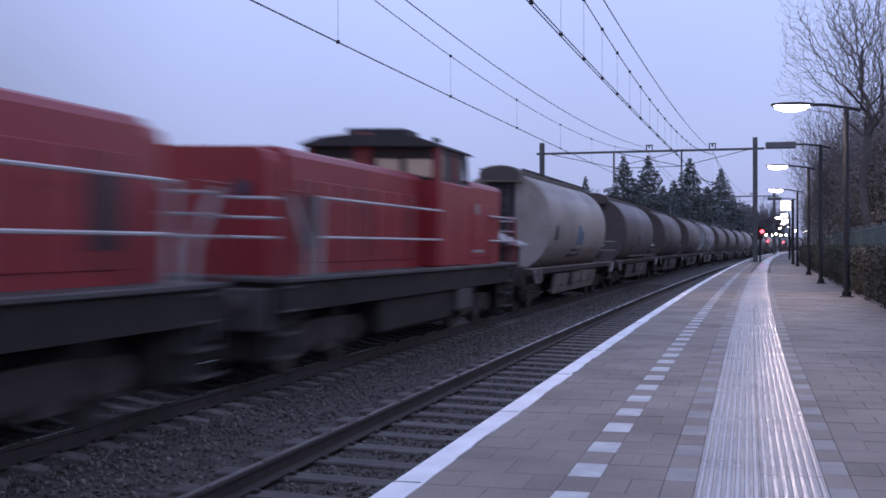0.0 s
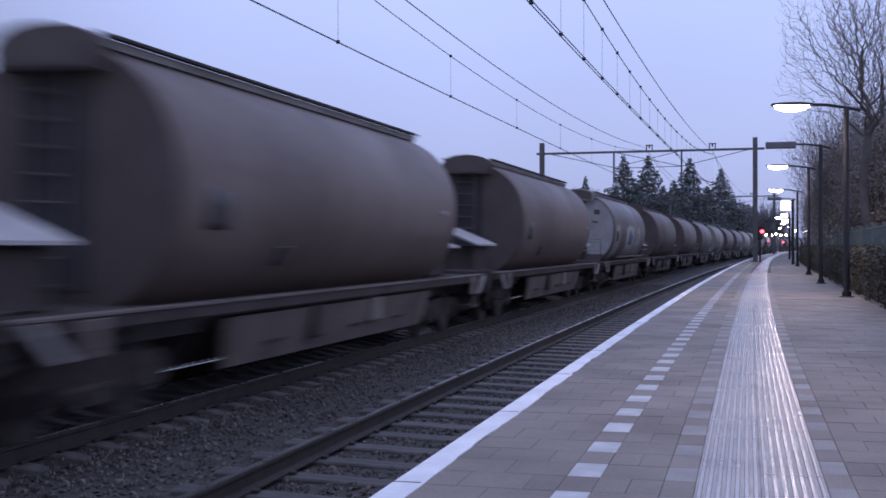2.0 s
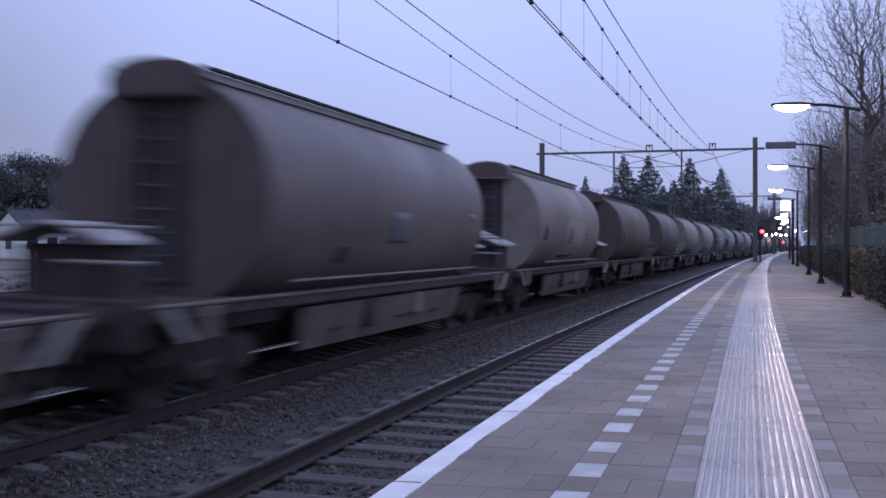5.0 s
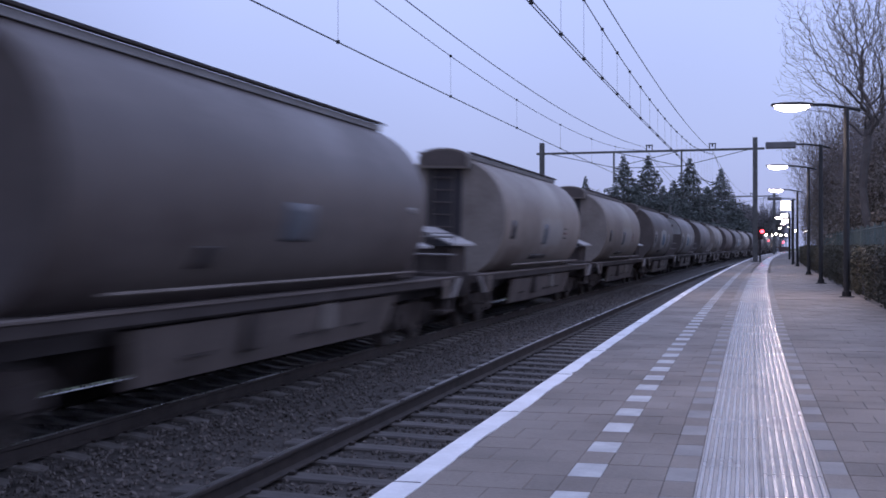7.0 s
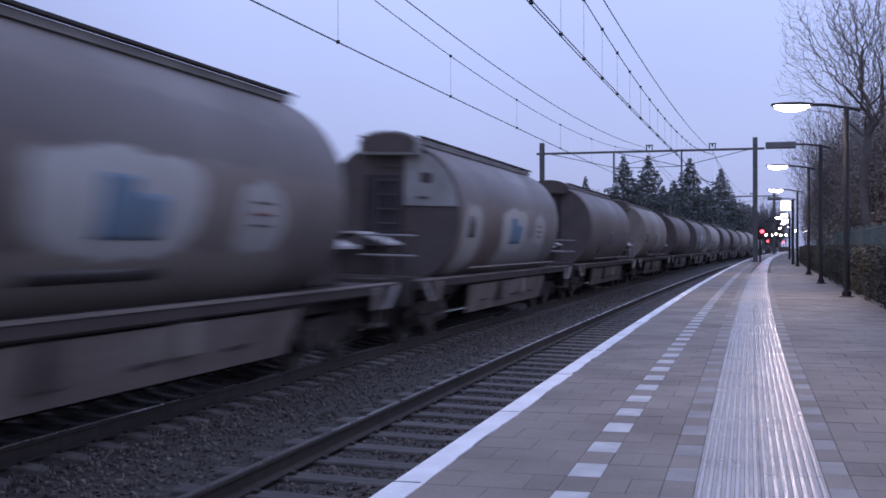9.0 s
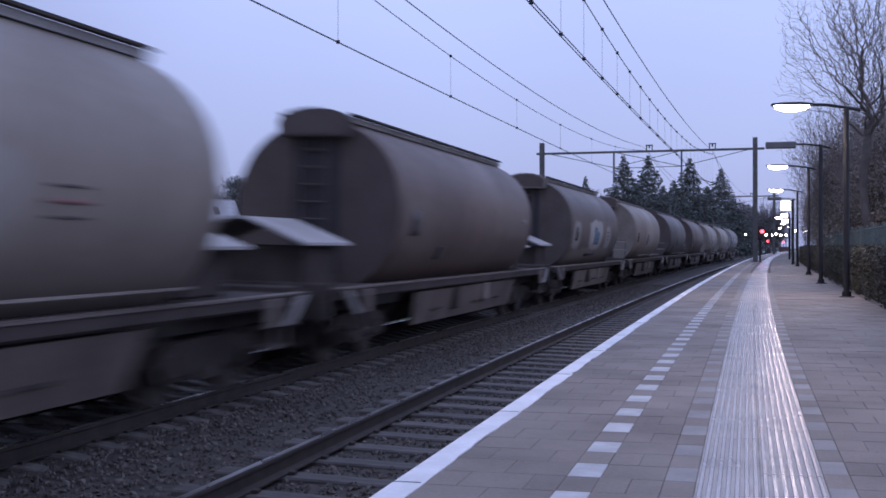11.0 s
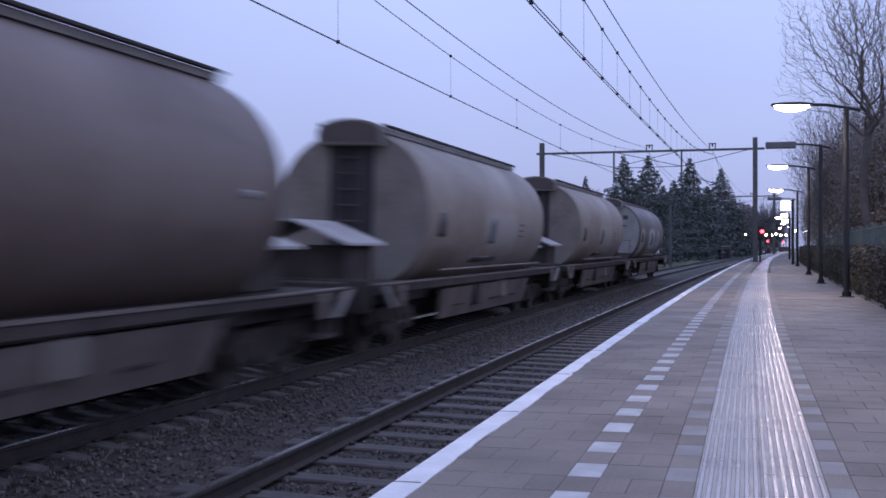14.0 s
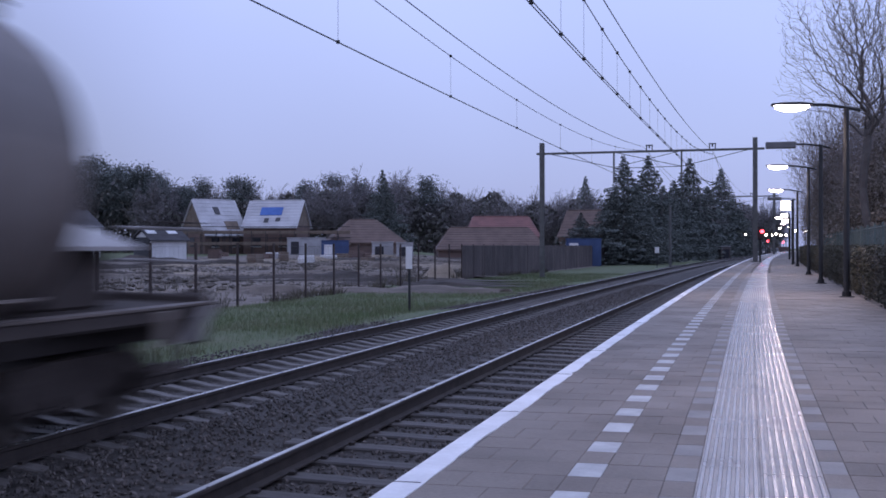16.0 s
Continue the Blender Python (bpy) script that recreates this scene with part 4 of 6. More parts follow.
def hopper_wagon(kind, marks, panel_from=1.3):
    top = thing("hopper_wagon")
    half = PITCH / 2
    prof = tank_profile()
    railed = kind in ("panel", "dark", "railed")
    body = "beige" if kind == "railed" else kind
    # the tank: rounded over at its two ends
    bm = bmesh.new()
    n = len(prof)
    rings = []
    for y, k in ((-5.62, 0.965), (-5.52, 0.99), (-5.40, 1.0), (-2.7, 1.0), (0, 1.0), (2.7, 1.0), (5.40, 1.0), (5.52, 0.99), (5.62, 0.965)):
        rings.append([bm.verts.new((x * k, y, 2.4 + (z - 2.4) * k)) for x, z in prof])
    for u, w in zip(rings, rings[1:]):
        for j in range(n):
            bm.faces.new((u[j], u[(j + 1) % n], w[(j + 1) % n], w[j]))
    tank = part("tank", bm, M_TANK[body], top, smooth=True)
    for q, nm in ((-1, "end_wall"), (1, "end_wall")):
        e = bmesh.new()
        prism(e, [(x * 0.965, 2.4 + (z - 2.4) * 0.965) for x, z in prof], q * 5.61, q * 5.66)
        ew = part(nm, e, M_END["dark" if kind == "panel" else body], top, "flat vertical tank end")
        if kind == "panel":
            edge = [(x * 0.94, 2.4 + (z - 2.4) * 0.94) for x, z in prof if x > 0.3 and panel_from < z < 3.75]
            lp = [(0.28, edge[0][1])] + edge + [(0.28, edge[-1][1])]
            part("end_panel", prism(bmesh.new(), lp, q * 5.66, q * 5.69), M_END["panel"], ew, "pale grey painted end panel")
            part("marking", B(0.62, 0.86, q * 5.695 - 0.008, q * 5.695 + 0.008, 3.05, 3.25), M_BLACKMARK, ew, "dark painted bar")
            part("marking", B(0.56, 0.80, q * 5.695 - 0.008, q * 5.695 + 0.008, 2.72, 2.78), M_BLACKMARK, ew, "dark painted bar")
        # flat plate on the wall whose dark colour gives the recess its shade
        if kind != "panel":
            part("end_recess", B(-0.45, 0.40, q * 5.665 - 0.02, q * 5.665 + 0.03, 1.3, 3.62), M_RECESS_SHADE, ew, "dark plate painted as the shade of a ladder recess")
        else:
            part("end_recess", B(-0.55, 0.25, q * 5.665 - 0.02, q * 5.665 + 0.03, 1.3, 3.2), M_RECESS_SHADE, ew, "dark plate painted as the shade of a ladder recess")
        lad = bmesh.new()
        for x in (-0.28, 0.20):
            tube(lad, [(x, q * 5.76, 1.15), (x, q * 5.76, 3.95)], 0.022, 6)
        for i in range(9):
            tube(lad, [(-0.28, q * 5.76, 1.35 + 0.29 * i), (0.20, q * 5.76, 1.35 + 0.29 * i)], 0.016, 6)
        part("ladder", lad, M_END["dark"], top, "steel end ladder")
    # roof walkway over the filling hatches
    slim = railed or kind == "beige"
    prof_r = [(-0.56, 3.76), (0.56, 3.76), (0.56, 3.92), (0.42, 3.99), (0.2, 4.04), (0, 4.055), (-0.2, 4.04), (-0.42, 3.99), (-0.56, 3.92)]
    part("roof_walkway", prism(bmesh.new(), prof_r, -5.72, 5.55), M_END["beige" if kind in ("light", "patched") else "dark"], top, "raised walkway cover along the roof")
    for x in (-1, 1):
        part("walkway_edge", B(min(x * 0.565, x * 0.60), max(x * 0.565, x * 0.60), -5.72, 5.55, 3.84, 3.935), M_BRACKET if slim else M_END["beige"], top, "pale edge strip of the walkway")
        part("walkway_edge", B(min(x * 0.565, x * 0.66), max(x * 0.565, x * 0.66), -5.78, 5.58, 3.95, 3.985), M_UNDER, top, "dark walkway grating edge")
    hood_prof = [(-0.60, 3.60), (0.60, 3.60), (0.62, 3.84), (0.54, 3.95), (0.40, 4.02), (0.2, 4.06), (0, 4.07), (-0.2, 4.06), (-0.40, 4.02), (-0.54, 3.95), (-0.62, 3.84)]
    part("end_hood", prism(bmesh.new(), hood_prof, -5.93, -5.68), M_END["brown" if kind in ("dark", "brown") else "beige" if kind != "panel" else "panel"], top, "rounded hood at the walkway end")
    part("hood_rib", prism(bmesh.new(), [(x * 0.9, 3.83 + (z - 3.83) * 0.82) for x, z in hood_prof], -5.945, -5.925), M_END["dark"], top)
    # under the tank
    for x in (-1, 1):
        part("side_sill", prism(bmesh.new(), [(x * 1.34, 1.02), (x * 1.42, 1.02), (x * 1.45, 1.05), (x * 1.45, 1.17), (x * 1.34, 1.17)], -half + 0.66, half - 0.66), M_UNDER, top, "long side sill")
        if railed or kind == "beige":
            part("side_rail", T([(x * 1.49, -4.9, 1.36), (x * 1.49, 4.9, 1.36)], 0.022, 6), M_SKIRT["light"], top, "pale side rail")
        part("sill_lip", B(min(x * 1.30, x * 1.47), max(x * 1.30, x * 1.47), -half + 0.66, half - 0.66, 1.172, 1.195), M_SKIRT["light" if kind in ("light", "patched") else "brown"], top, "dusty lip along the side sill")
        sk = bmesh.new()
        prism(sk, [(x * 1.30, 0.98), (x * 1.36, 0.98), (x * 1.24, 0.38), (x * 1.18, 0.38)], -4.3, 4.3)
        for v in sk.verts:
            v.co.y *= 0.94 if v.co.z < 0.6 else 1.0
        part("chute_side", sk, M_SKIRT["light" if kind in ("light", "panel", "patched") else "brown"], top, "sloping discharge chute side")
        for y in (-3.0, 0.1, 2.2):
            part("chute_slot", B(x * 1.27 - 0.03, x * 1.27 + 0.055, y, y + 0.55, 0.60, 0.63), M_UNDER, top)
        part("valve_box", B(min(x * 1.15, x * 1.42), max(x * 1.15, x * 1.42), 0.9, 1.25, 0.62, 1.0, bevel=0.03), M_END["beige"], top)
        part("valve_box", B(min(x * 1.15, x * 1.42), max(x * 1.15, x * 1.42), -1.6, -1.35, 0.55, 1.0, bevel=0.03), M_UNDER, top)
        # steps and brackets at the corners
        for q in (-1, 1):
            st = bmesh.new()
            tube(st, [(x * 1.40, q * (half - 1.0), 1.15), (x * 1.46, q * (half - 1.45), 0.55)], 0.035, 6)
            tube(st, [(x * 1.40, q * (half - 1.4), 1.15), (x * 1.46, q * (half - 1.85), 0.55)], 0.035, 6)
            box(st, min(x * 1.2, x * 1.5), max(x * 1.2, x * 1.5), q * (half - 1.65) - 0.3, q * (half - 1.65) + 0.3, 0.53, 0.57)
            part("corner_step", st, M_UNDER, top, "dark corner step")
            part("corner_plate", prism(bmesh.new(), [(q * (half - 0.72), 1.16), (q * (half - 0.95), 1.16), (q * (half - 1.42), 0.80), (q * (half - 1.22), 0.80)], x * 1.47 - 0.02, x * 1.47 + 0.03, axis="x"), M_BRACKET, top, "pale sloping corner strap")
            part("corner_plate", B(min(x * 1.44, x * 1.49), max(x * 1.44, x * 1.49), min(q * (half - 1.95), q * (half - 1.68)), max(q * (half - 1.95), q * (half - 1.68)), 0.80, 1.15, bevel=0.01), M_SKIRT["light"], top, "pale corner plate")
            if not railed:
                continue
            part("deck_rail", T([(x * 1.34, q * (half - 0.7), 1.62), (x * 0.3, q * (half - 0.7), 1.62)], 0.022, 6), M_BRACKET, top)
            part("deck_rail", T([(x * 1.34, q * (half - 0.7), 1.98), (x * 0.3, q * (half - 0.7), 1.98)], 0.022, 6), M_BRACKET, top)
            gr = bmesh.new()
            tube(gr, [(x * 1.3, q * (half - 0.72), 1.2), (x * 1.3, q * (half - 0.72), 2.05), (x * 0.7, q * (half - 0.72), 2.05), (x * 0.7, q * (half - 0.72), 1.2)], 0.018, 6)
            part("end_handrail", gr, M_UNDER, top)
    under = bmesh.new()
    box(under, -1.0, 1.0, -half + 0.6, half - 0.6, 0.80, 1.16)
    box(under, -1.34, 1.34, -half + 0.62, -5.7, 1.10, 1.17)
    box(under, -1.34, 1.34, 5.7, half - 0.62, 1.10, 1.17)
    part("underframe", under, M_UNDER, top, "dark steel underframe and end decks")
    hop = bmesh.new()
    for y in (-2.9, 0.0, 2.9):
        prism(hop, [(-1.25, 1.1), (1.25, 1.1), (0.55, 0.36), (-0.55, 0.36)], y - 1.25, y + 1.25)
    part("discharge_hopper", hop, M_UNDER, top)
    # sloping sheet canopy over the end deck
    wide = not railed
    a, b = (1.05, -half + 0.25) if wide else (0.72, -half + 0.9)
    can = bmesh.new()
    ridge = 2.16 if wide else 2.0
    prism(can, [(-a, 1.80), (-a, 1.84), (-0.12, ridge + 0.04), (0.12, ridge + 0.04), (a, 1.84), (a, 1.80), (0.12, ridge), (-0.12, ridge)], b, -6.85 if wide else -7.1)
    part("canopy", can, M_CANOPY, top, "pale sheet-metal canopy over the end deck")
    part("equipment_box", B(-0.85 if wide else -0.6, 0.85 if wide else 0.6, b + 0.45, -6.95, 1.17, 1.78, bevel=0.03), M_UNDER, top, "dark equipment box")
    can = bmesh.new()
    prism(can, [(-1.15, 1.75), (-1.15, 1.79), (-0.15, 2.10), (0.15, 2.10), (1.15, 1.79), (1.15, 1.75), (0.15, 2.06), (-0.15, 2.06)], 5.75, 7.2)
    part("canopy", can, M_CANOPY, top, "pale sheet-metal canopy over the end deck")
    part("equipment_box", B(-0.85, 0.85, 5.95, 7.1, 1.17, 1.74, bevel=0.03), M_UNDER, top, "dark equipment box")
    ends(top, half)
    bogie(top, -6.37)
    bogie(top, 6.37)
    # painted markings on both sides, plain shapes laid on the shell

    def patch(y0, y1, z0, z1, m, lift, lab=""):
        right = [q for q in prof if q[0] > 0]
        for x in (-1, 1):
            bm = bmesh.new()
            rows = []
            zs = sorted([z0, z1] + [q[1] for q in right if z0 < q[1] < z1])
            for z in zs:
                w = np.interp(z, [q[1] for q in right[::-1]], [q[0] for q in right[::-1]]) + lift + 0.006
                rows.append([bm.verts.new((x * w, y0, z)), bm.verts.new((x * w, y1, z)), bm.verts.new((x * (w - 0.02), y0, z)), bm.verts.new((x * (w - 0.02), y1, z))])
            for u, w in zip(rows, rows[1:]):
                bm.faces.new((u[0], u[1], w[1], w[0]))
                bm.faces.new((u[2], u[0], w[0], w[2]))
                bm.faces.new((u[1], u[3], w[3], w[1]))
            bm.faces.new((rows[0][0], rows[0][2], rows[0][3], rows[0][1]))
            bm.faces.new((rows[-1][0], rows[-1][1], rows[-1][3], rows[-1][2]))
            part("marking", bm, m, top, lab, smooth=True)

    for m in marks:
        patch(*m)
    tagged(top, "", "freight wagon", "wagons of the freight train")
    return top


BLUE = (-0.85, -0.25, 1.86, 2.47, M_BLUE, 0.010, "faded blue painted emblem")
DATA = [(-5.05, -4.5, 1.98, 2.42, M_BLACKMARK, 0.008, "small dark data panel")]
BARS = [(-1.7, 0.7, 1.45, 1.58, M_BLACKMARK, 0.008, "dark painted bar"), (-1.4, 0.3, 1.64, 1.72, M_BLACKMARK, 0.008, "dark painted bar")]
SMALL = [(-2.9, -2.5, 1.55, 1.8, M_BLACKMARK, 0.008, "small dark mark"), (4.4, 4.8, 2.35, 2.45, M_PATCH, 0.006, "small pale mark")]
REDMARK = [(2.40, 2.95, 2.16, 2.205, M_REDMARK, 0.008, "small red painted bar"), (2.45, 2.9, 2.30, 2.33, M_BLACKMARK, 0.008, "thin dark painted bar"), (2.45, 2.9, 2.03, 2.06, M_BLACKMARK, 0.008, "thin dark painted bar")]
BLUE_SIDE = (-0.17, 0.30, 1.86, 2.31, M_BLUE, 0.010, "faded blue painted emblem")
STYLES = {
    "light": (DATA + [BLUE, BLUE_SIDE] + BARS, "pale grey bogie hopper wagon with grimy lower sides"),
    "beige": (DATA + REDMARK + [(-0.8, -0.2, 1.86, 2.40, M_FAINT, 0.008, "faded painted emblem")] + BARS[:1], "dusty beige bogie hopper wagon with a faded emblem"),
    "brown": (DATA + SMALL, "rust-brown bogie hopper wagon with a rounded tank"),
    "dark": (SMALL + [(-0.8, 0.2, 1.86, 2.35, M_FAINT, 0.008, "faded blue painted emblem")], "sooty grey bogie hopper wagon with a rounded tank"),
    "patched": (DATA + REDMARK + [BLUE, BLUE_SIDE] + BARS[:1], "dusty beige hopper wagon with pale patches and a blue emblem"),
    "panel": (DATA + REDMARK + [BLUE, BLUE_SIDE], "stained grey hopper wagon with pale cleaned patches"),
    "railed": (DATA + [(-0.8, -0.2, 1.86, 2.40, M_FAINT, 0.008, "faded painted emblem")], "dusty beige bogie hopper wagon with railed end decks"),
    "upper": (DATA + REDMARK + [BLUE, BLUE_SIDE], "stained grey hopper wagon with a half-painted pale end"),
}
ORDER = "light dark brown brown panel brown brown dark beige brown dark beige beige patched upper dark beige brown patched railed dark brown beige beige panel".split()


def handrail(parent, x, y0, y1, z0, zs):
    bm = bmesh.new()
    for z in zs:
        tube(bm, [(x, y0, z), (x, y1, z)], 0.022, 6)
    part("handrail", bm, M_HAND, parent, "white handrail")
    n = max(2, int(abs(y1 - y0) / 1.6) + 1)
    for i in range(n):
        y = y0 + (y1 - y0) * i / (n - 1)
        part("stanchion", T([(x, y, z0), (x, y, max(zs))], 0.02, 6), M_RED2, parent)


def locomotive():
    """Two-axle-bogie diesel with a long hood, a raised cab and a short hood; the long hood points to -y."""
    top = thing("diesel_locomotive")
    half = 8.0
    fr = bmesh.new()
    box(fr, -1.48, 1.48, -half + 0.62, half - 0.62, 1.33, 1.40, bevel=0.015)
    part("walkway", fr, M_LOCOGREY, top, "grey walkway deck")
    part("main_frame", B(-1.42, 1.42, -half + 0.7, half - 0.7, 0.95, 1.33), M_LOCODARK, top, "dark main frame")

    def hood(name, w, y0, y1, h, m, r=0.18):
        pr = [(-w, 1.40), (w, 1.40), (w, h - r), (w - r * 0.35, h - r * 0.3), (w - r, h), (-w + r, h), (-w + r * 0.35, h - r * 0.3), (-w, h - r)]
        return part(name, prism(bmesh.new(), pr, y0, y1), m, top)

    long_hood = hood("long_hood", 1.02, -6.3, 0.25, 3.14, M_RED, 0.12)
    hood("hood_nose", 0.98, -6.75, -6.3, 3.08, M_RED, 0.16)
    short_hood = hood("short_hood", 1.32, 2.7, 5.75, 3.17, M_RED, 0.12)
    # doors and grilles along the hoods
    for x in (-1, 1):
        for i in range(7):
            y = -5.9 + 0.84 * i
            part("hood_door", B(min(x * 1.015, x * 1.045), max(x * 1.015, x * 1.045), y, y + 0.78, 1.55, 2.72, bevel=0.008), M_RED if i % 3 else M_RED2, long_hood)
        part("grille", B(min(x * 1.04, x * 1.055), max(x * 1.04, x * 1.055), -5.75, -5.25, 1.75, 2.5), M_ROOF, long_hood, "black cooling grille")
        part("hood_door", B(min(x * 1.315, x * 1.34), max(x * 1.315, x * 1.34), 3.0, 5.2, 1.55, 2.7, bevel=0.008), M_RED, short_hood)
        part("marking", B(min(x * 1.339, x * 1.346), max(x * 1.339, x * 1.346), 3.25, 3.6, 2.48, 2.70), M_BRACKET, short_hood, "small pale emblem")
        part("marking", B(min(x * 1.339, x * 1.346), max(x * 1.339, x * 1.346), 3.05, 4.1, 1.66, 1.72), M_BRACKET, short_hood, "pale painted bar")
    part("exhaust", B(-0.3, 0.3, -2.2, -1.5, 3.05, 3.22, bevel=0.03), M_ROOF, long_hood)
    # cab with a deep dark roof band, small windows and raked windscreens
    cab = part("cab", B(-1.36, 1.36, 0.25, 2.75, 1.40, 3.04, bevel=0.03), M_RED, top, "red cab")
    for x in (-1.28, 1.28):
        for y, w in ((0.36, 0.13), (1.5, 0.06)):
            part("cab_pillar", B(x - 0.06, x + 0.06, y - w, y + w, 3.02, 3.66), M_RED2, cab, "red cab corner post")
        for y0, y1 in ((0.52, 1.42), (1.58, 2.36)):
            part("cab_window", B(x - 0.012, x + 0.012, y0, y1, 3.08, 3.58), M_GLASS, cab, "cab side window")
        part("window_header", B(x - 0.03, x + 0.03, 0.46, 2.52, 3.57, 3.68), M_ROOF, cab, "dark band over the cab windows")
        part("window_sill", B(x - 0.03, x + 0.03, 0.46, 2.62, 3.03, 3.09), M_ROOF, cab)
        part("windscreen_post", T([(x, 2.74, 3.03), (x, 2.48, 3.68)], 0.045, 6), M_ROOF, cab)
        part("cab_seat", B(x * 0.5 - 0.25, x * 0.5 + 0.25, 1.2, 1.4, 3.0, 3.4, bevel=0.04), M_ROOF, cab)
    part("exhaust_post", B(-0.35, 0.02, 0.20, 0.30, 2.9, 3.93, bevel=0.02), M_RED2, cab, "red exhaust casing against the cab end")
    for x0, x1 in ((-1.2, -0.42), (0.08, 0.55), (0.68, 1.2)):
        part("cab_window", B(x0, x1, 0.31, 0.345, 3.10, 3.44), M_GLASS, cab, "cab end window")
    part("end_panel", B(-1.22, 1.22, 0.345, 0.40, 3.02, 3.46), M_ROOF, cab)
    for x0, x1 in ((-1.2, -0.42), (-0.36, 0.36), (0.42, 1.2)):
        part("windscreen", prism(bmesh.new(), [(2.72, 3.06), (2.75, 3.06), (2.53, 3.62), (2.50, 3.62)], x0, x1, axis="x"), M_GLASS, cab, "raked windscreen")
    part("end_header", B(-1.22, 1.22, 0.30, 0.36, 3.46, 3.68), M_ROOF, cab)
    part("cab_desk", B(-1.1, 1.1, 0.6, 2.3, 3.03, 3.12), M_ROOF, cab)
    pr = [(-1.36, 3.66), (1.36, 3.66), (1.36, 3.70), (1.02, 3.82), (0.5, 3.88), (-0.5, 3.88), (-1.02, 3.82), (-1.36, 3.70)]
    part("cab_roof", prism(bmesh.new(), pr, 0.0, 2.78), M_ROOF, top, "overhanging black cab roof")
    part("roof_unit", B(-0.6, 0.6, 0.45, 1.35, 3.87, 4.04, bevel=0.03), M_ROOF, top)
    part("horn", T([(0.7, 2.2, 3.84), (0.7, 2.2, 3.98), (0.7, 2.5, 3.98)], 0.05, 8), M_ROOF, top)
    for x in (-1.45, 1.45):
        handrail(top, x, -6.1, 0.15, 1.4, (1.92, 2.46))
        part("rail_post", B(x - 0.02, x + 0.02, -6.16, -6.0, 1.4, 2.48, bevel=0.01), M_BRACKET, top, "pale flat rail post")
        part("stair_rail", prism(bmesh.new(), [(-7.2, 2.46), (-7.06, 2.46), (-6.46, 1.80), (-6.46, 1.40), (-6.58, 1.40), (-6.58, 1.76)], x - 0.02, x + 0.02, axis="x"), M_BRACKET, top, "pale sloping stair rail")
        handrail(top, x, 4.1, 7.0, 1.4, (1.92, 2.46))
        for y in (-6.95, 6.45):
            for i in range(4):
                part("step", B(min(x * 0.86, x), max(x * 0.86, x), y - 0.3, y + 0.3, 0.36 + 0.3 * i, 0.39 + 0.3 * i), M_LOCOGREY, top, "grey boarding step")
            for a in (-0.34, 0.30):
                part("step_side", B(min(x * 0.99, x), max(x * 0.99, x), y + a, y + a + 0.04, 0.35, 1.4), M_LOCOGREY, top)
            part("step_back", B(min(x * 0.82, x * 0.85), max(x * 0.82, x * 0.85), y - 0.42, y + 0.42, 0.32, 0.96), M_LOCODARK, top)
            part("grab_rail", T([(x, y - 0.33, 1.4), (x, y - 0.33, 2.5), (x, y + 0.33, 2.5), (x, y + 0.33, 1.4)], 0.02, 6), M_RED2, top)
        part("fuel_tank", B(min(x * 0.4, x * 0.92), max(x * 0.4, x * 0.92), -3.0, 1.5, 0.36, 0.97, bevel=0.06), M_LOCODARK, top)
        part("battery_box", B(min(x * 0.7, x * 0.97), max(x * 0.7, x * 0.97), 1.7, 2.9, 0.50, 0.95, bevel=0.03), M_LOCOGREY, top, "grey equipment box")
    for q in (-1, 1):
        y = q * (half - 0.7)
        for x in (-1, 1):
            for z in (1.9, 2.15, 2.4):
                part("end_handrail", T([(x * 1.4, y, z), (x * 0.45, y, z)], 0.022, 6), M_HAND, top)
            for a in (1.4, 0.45):
                part("end_stanchion", T([(x * a, y, 1.35), (x * a, y, 2.42)], 0.022, 6), M_RED2, top)
        for x in (-0.62, 0.62):
            part("headlight", T([(x, q * (6.7 if q < 0 else 5.7), 2.55), (x, q * (6.82 if q < 0 else 5.82), 2.55)], 0.12, 12), M_GLASS, top, "headlight lens")
    ends(top, half, material=M_LOCOGREY)
    for q in (-1, 1):
        part("sand_box", B(-1.2, 1.2, min(q * 6.35, q * 7.25), max(q * 6.35, q * 7.25), 0.30, 0.96, bevel=0.04), M_LOCODARK, top)
        part("gear_case", B(-0.9, 0.9, min(q * 3.0, q * 3.25), max(q * 3.0, q * 3.25), 0.32, 0.96, bevel=0.03), M_LOCODARK, top)
    bogie(top, -4.6, 2.1, 0.5, 1.02)
    bogie(top, 4.6, 2.1, 0.5, 1.02)
    tagged(top, "red diesel locomotive with white handrails and black roof", "locomotive", "locomotives of the freight train")
    return top


LOCOS, WAGONS = [], []
LOCOS.append(locomotive())
LOCOS.append(copy_thing(LOCOS[0], Matrix()))
_made = {}
for _k in ORDER:
    if _k in _made:
        WAGONS.append(copy_thing(_made[_k], Matrix()))
    else:
        _made[_k] = hopper_wagon("panel" if _k == "upper" else _k, STYLES[_k][0], 2.45 if _k == "upper" else 1.3)
        WAGONS.append(_made[_k])
    tagged(WAGONS[-1], STYLES[_k][1])


def on_rails(s, turned=False):
    """The pose of a vehicle whose middle is s metres along the far track."""
    c = along(FAR, s, RAIL)
    m = pose(c.x, c.y, c.z, 0, LEAN, -math.degrees(math.atan(tangent(s))))
    return m @ pose(0, 0, 0, 0, 0, 180) if turned else m


def motions():
    times = [0.5 * i for i in range(33)]
    starts = [(LOCOS[1], 20.9, False), (LOCOS[0], 4.6, True)]
    starts += [(w, 38.33 + PITCH * i, False) for i, w in enumerate(WAGONS)]
    for vehicle, s0, turned in starts:
        walk(vehicle, [(t, on_rails(s0 - run, turned)) for t, run in zip(times, RUN)])


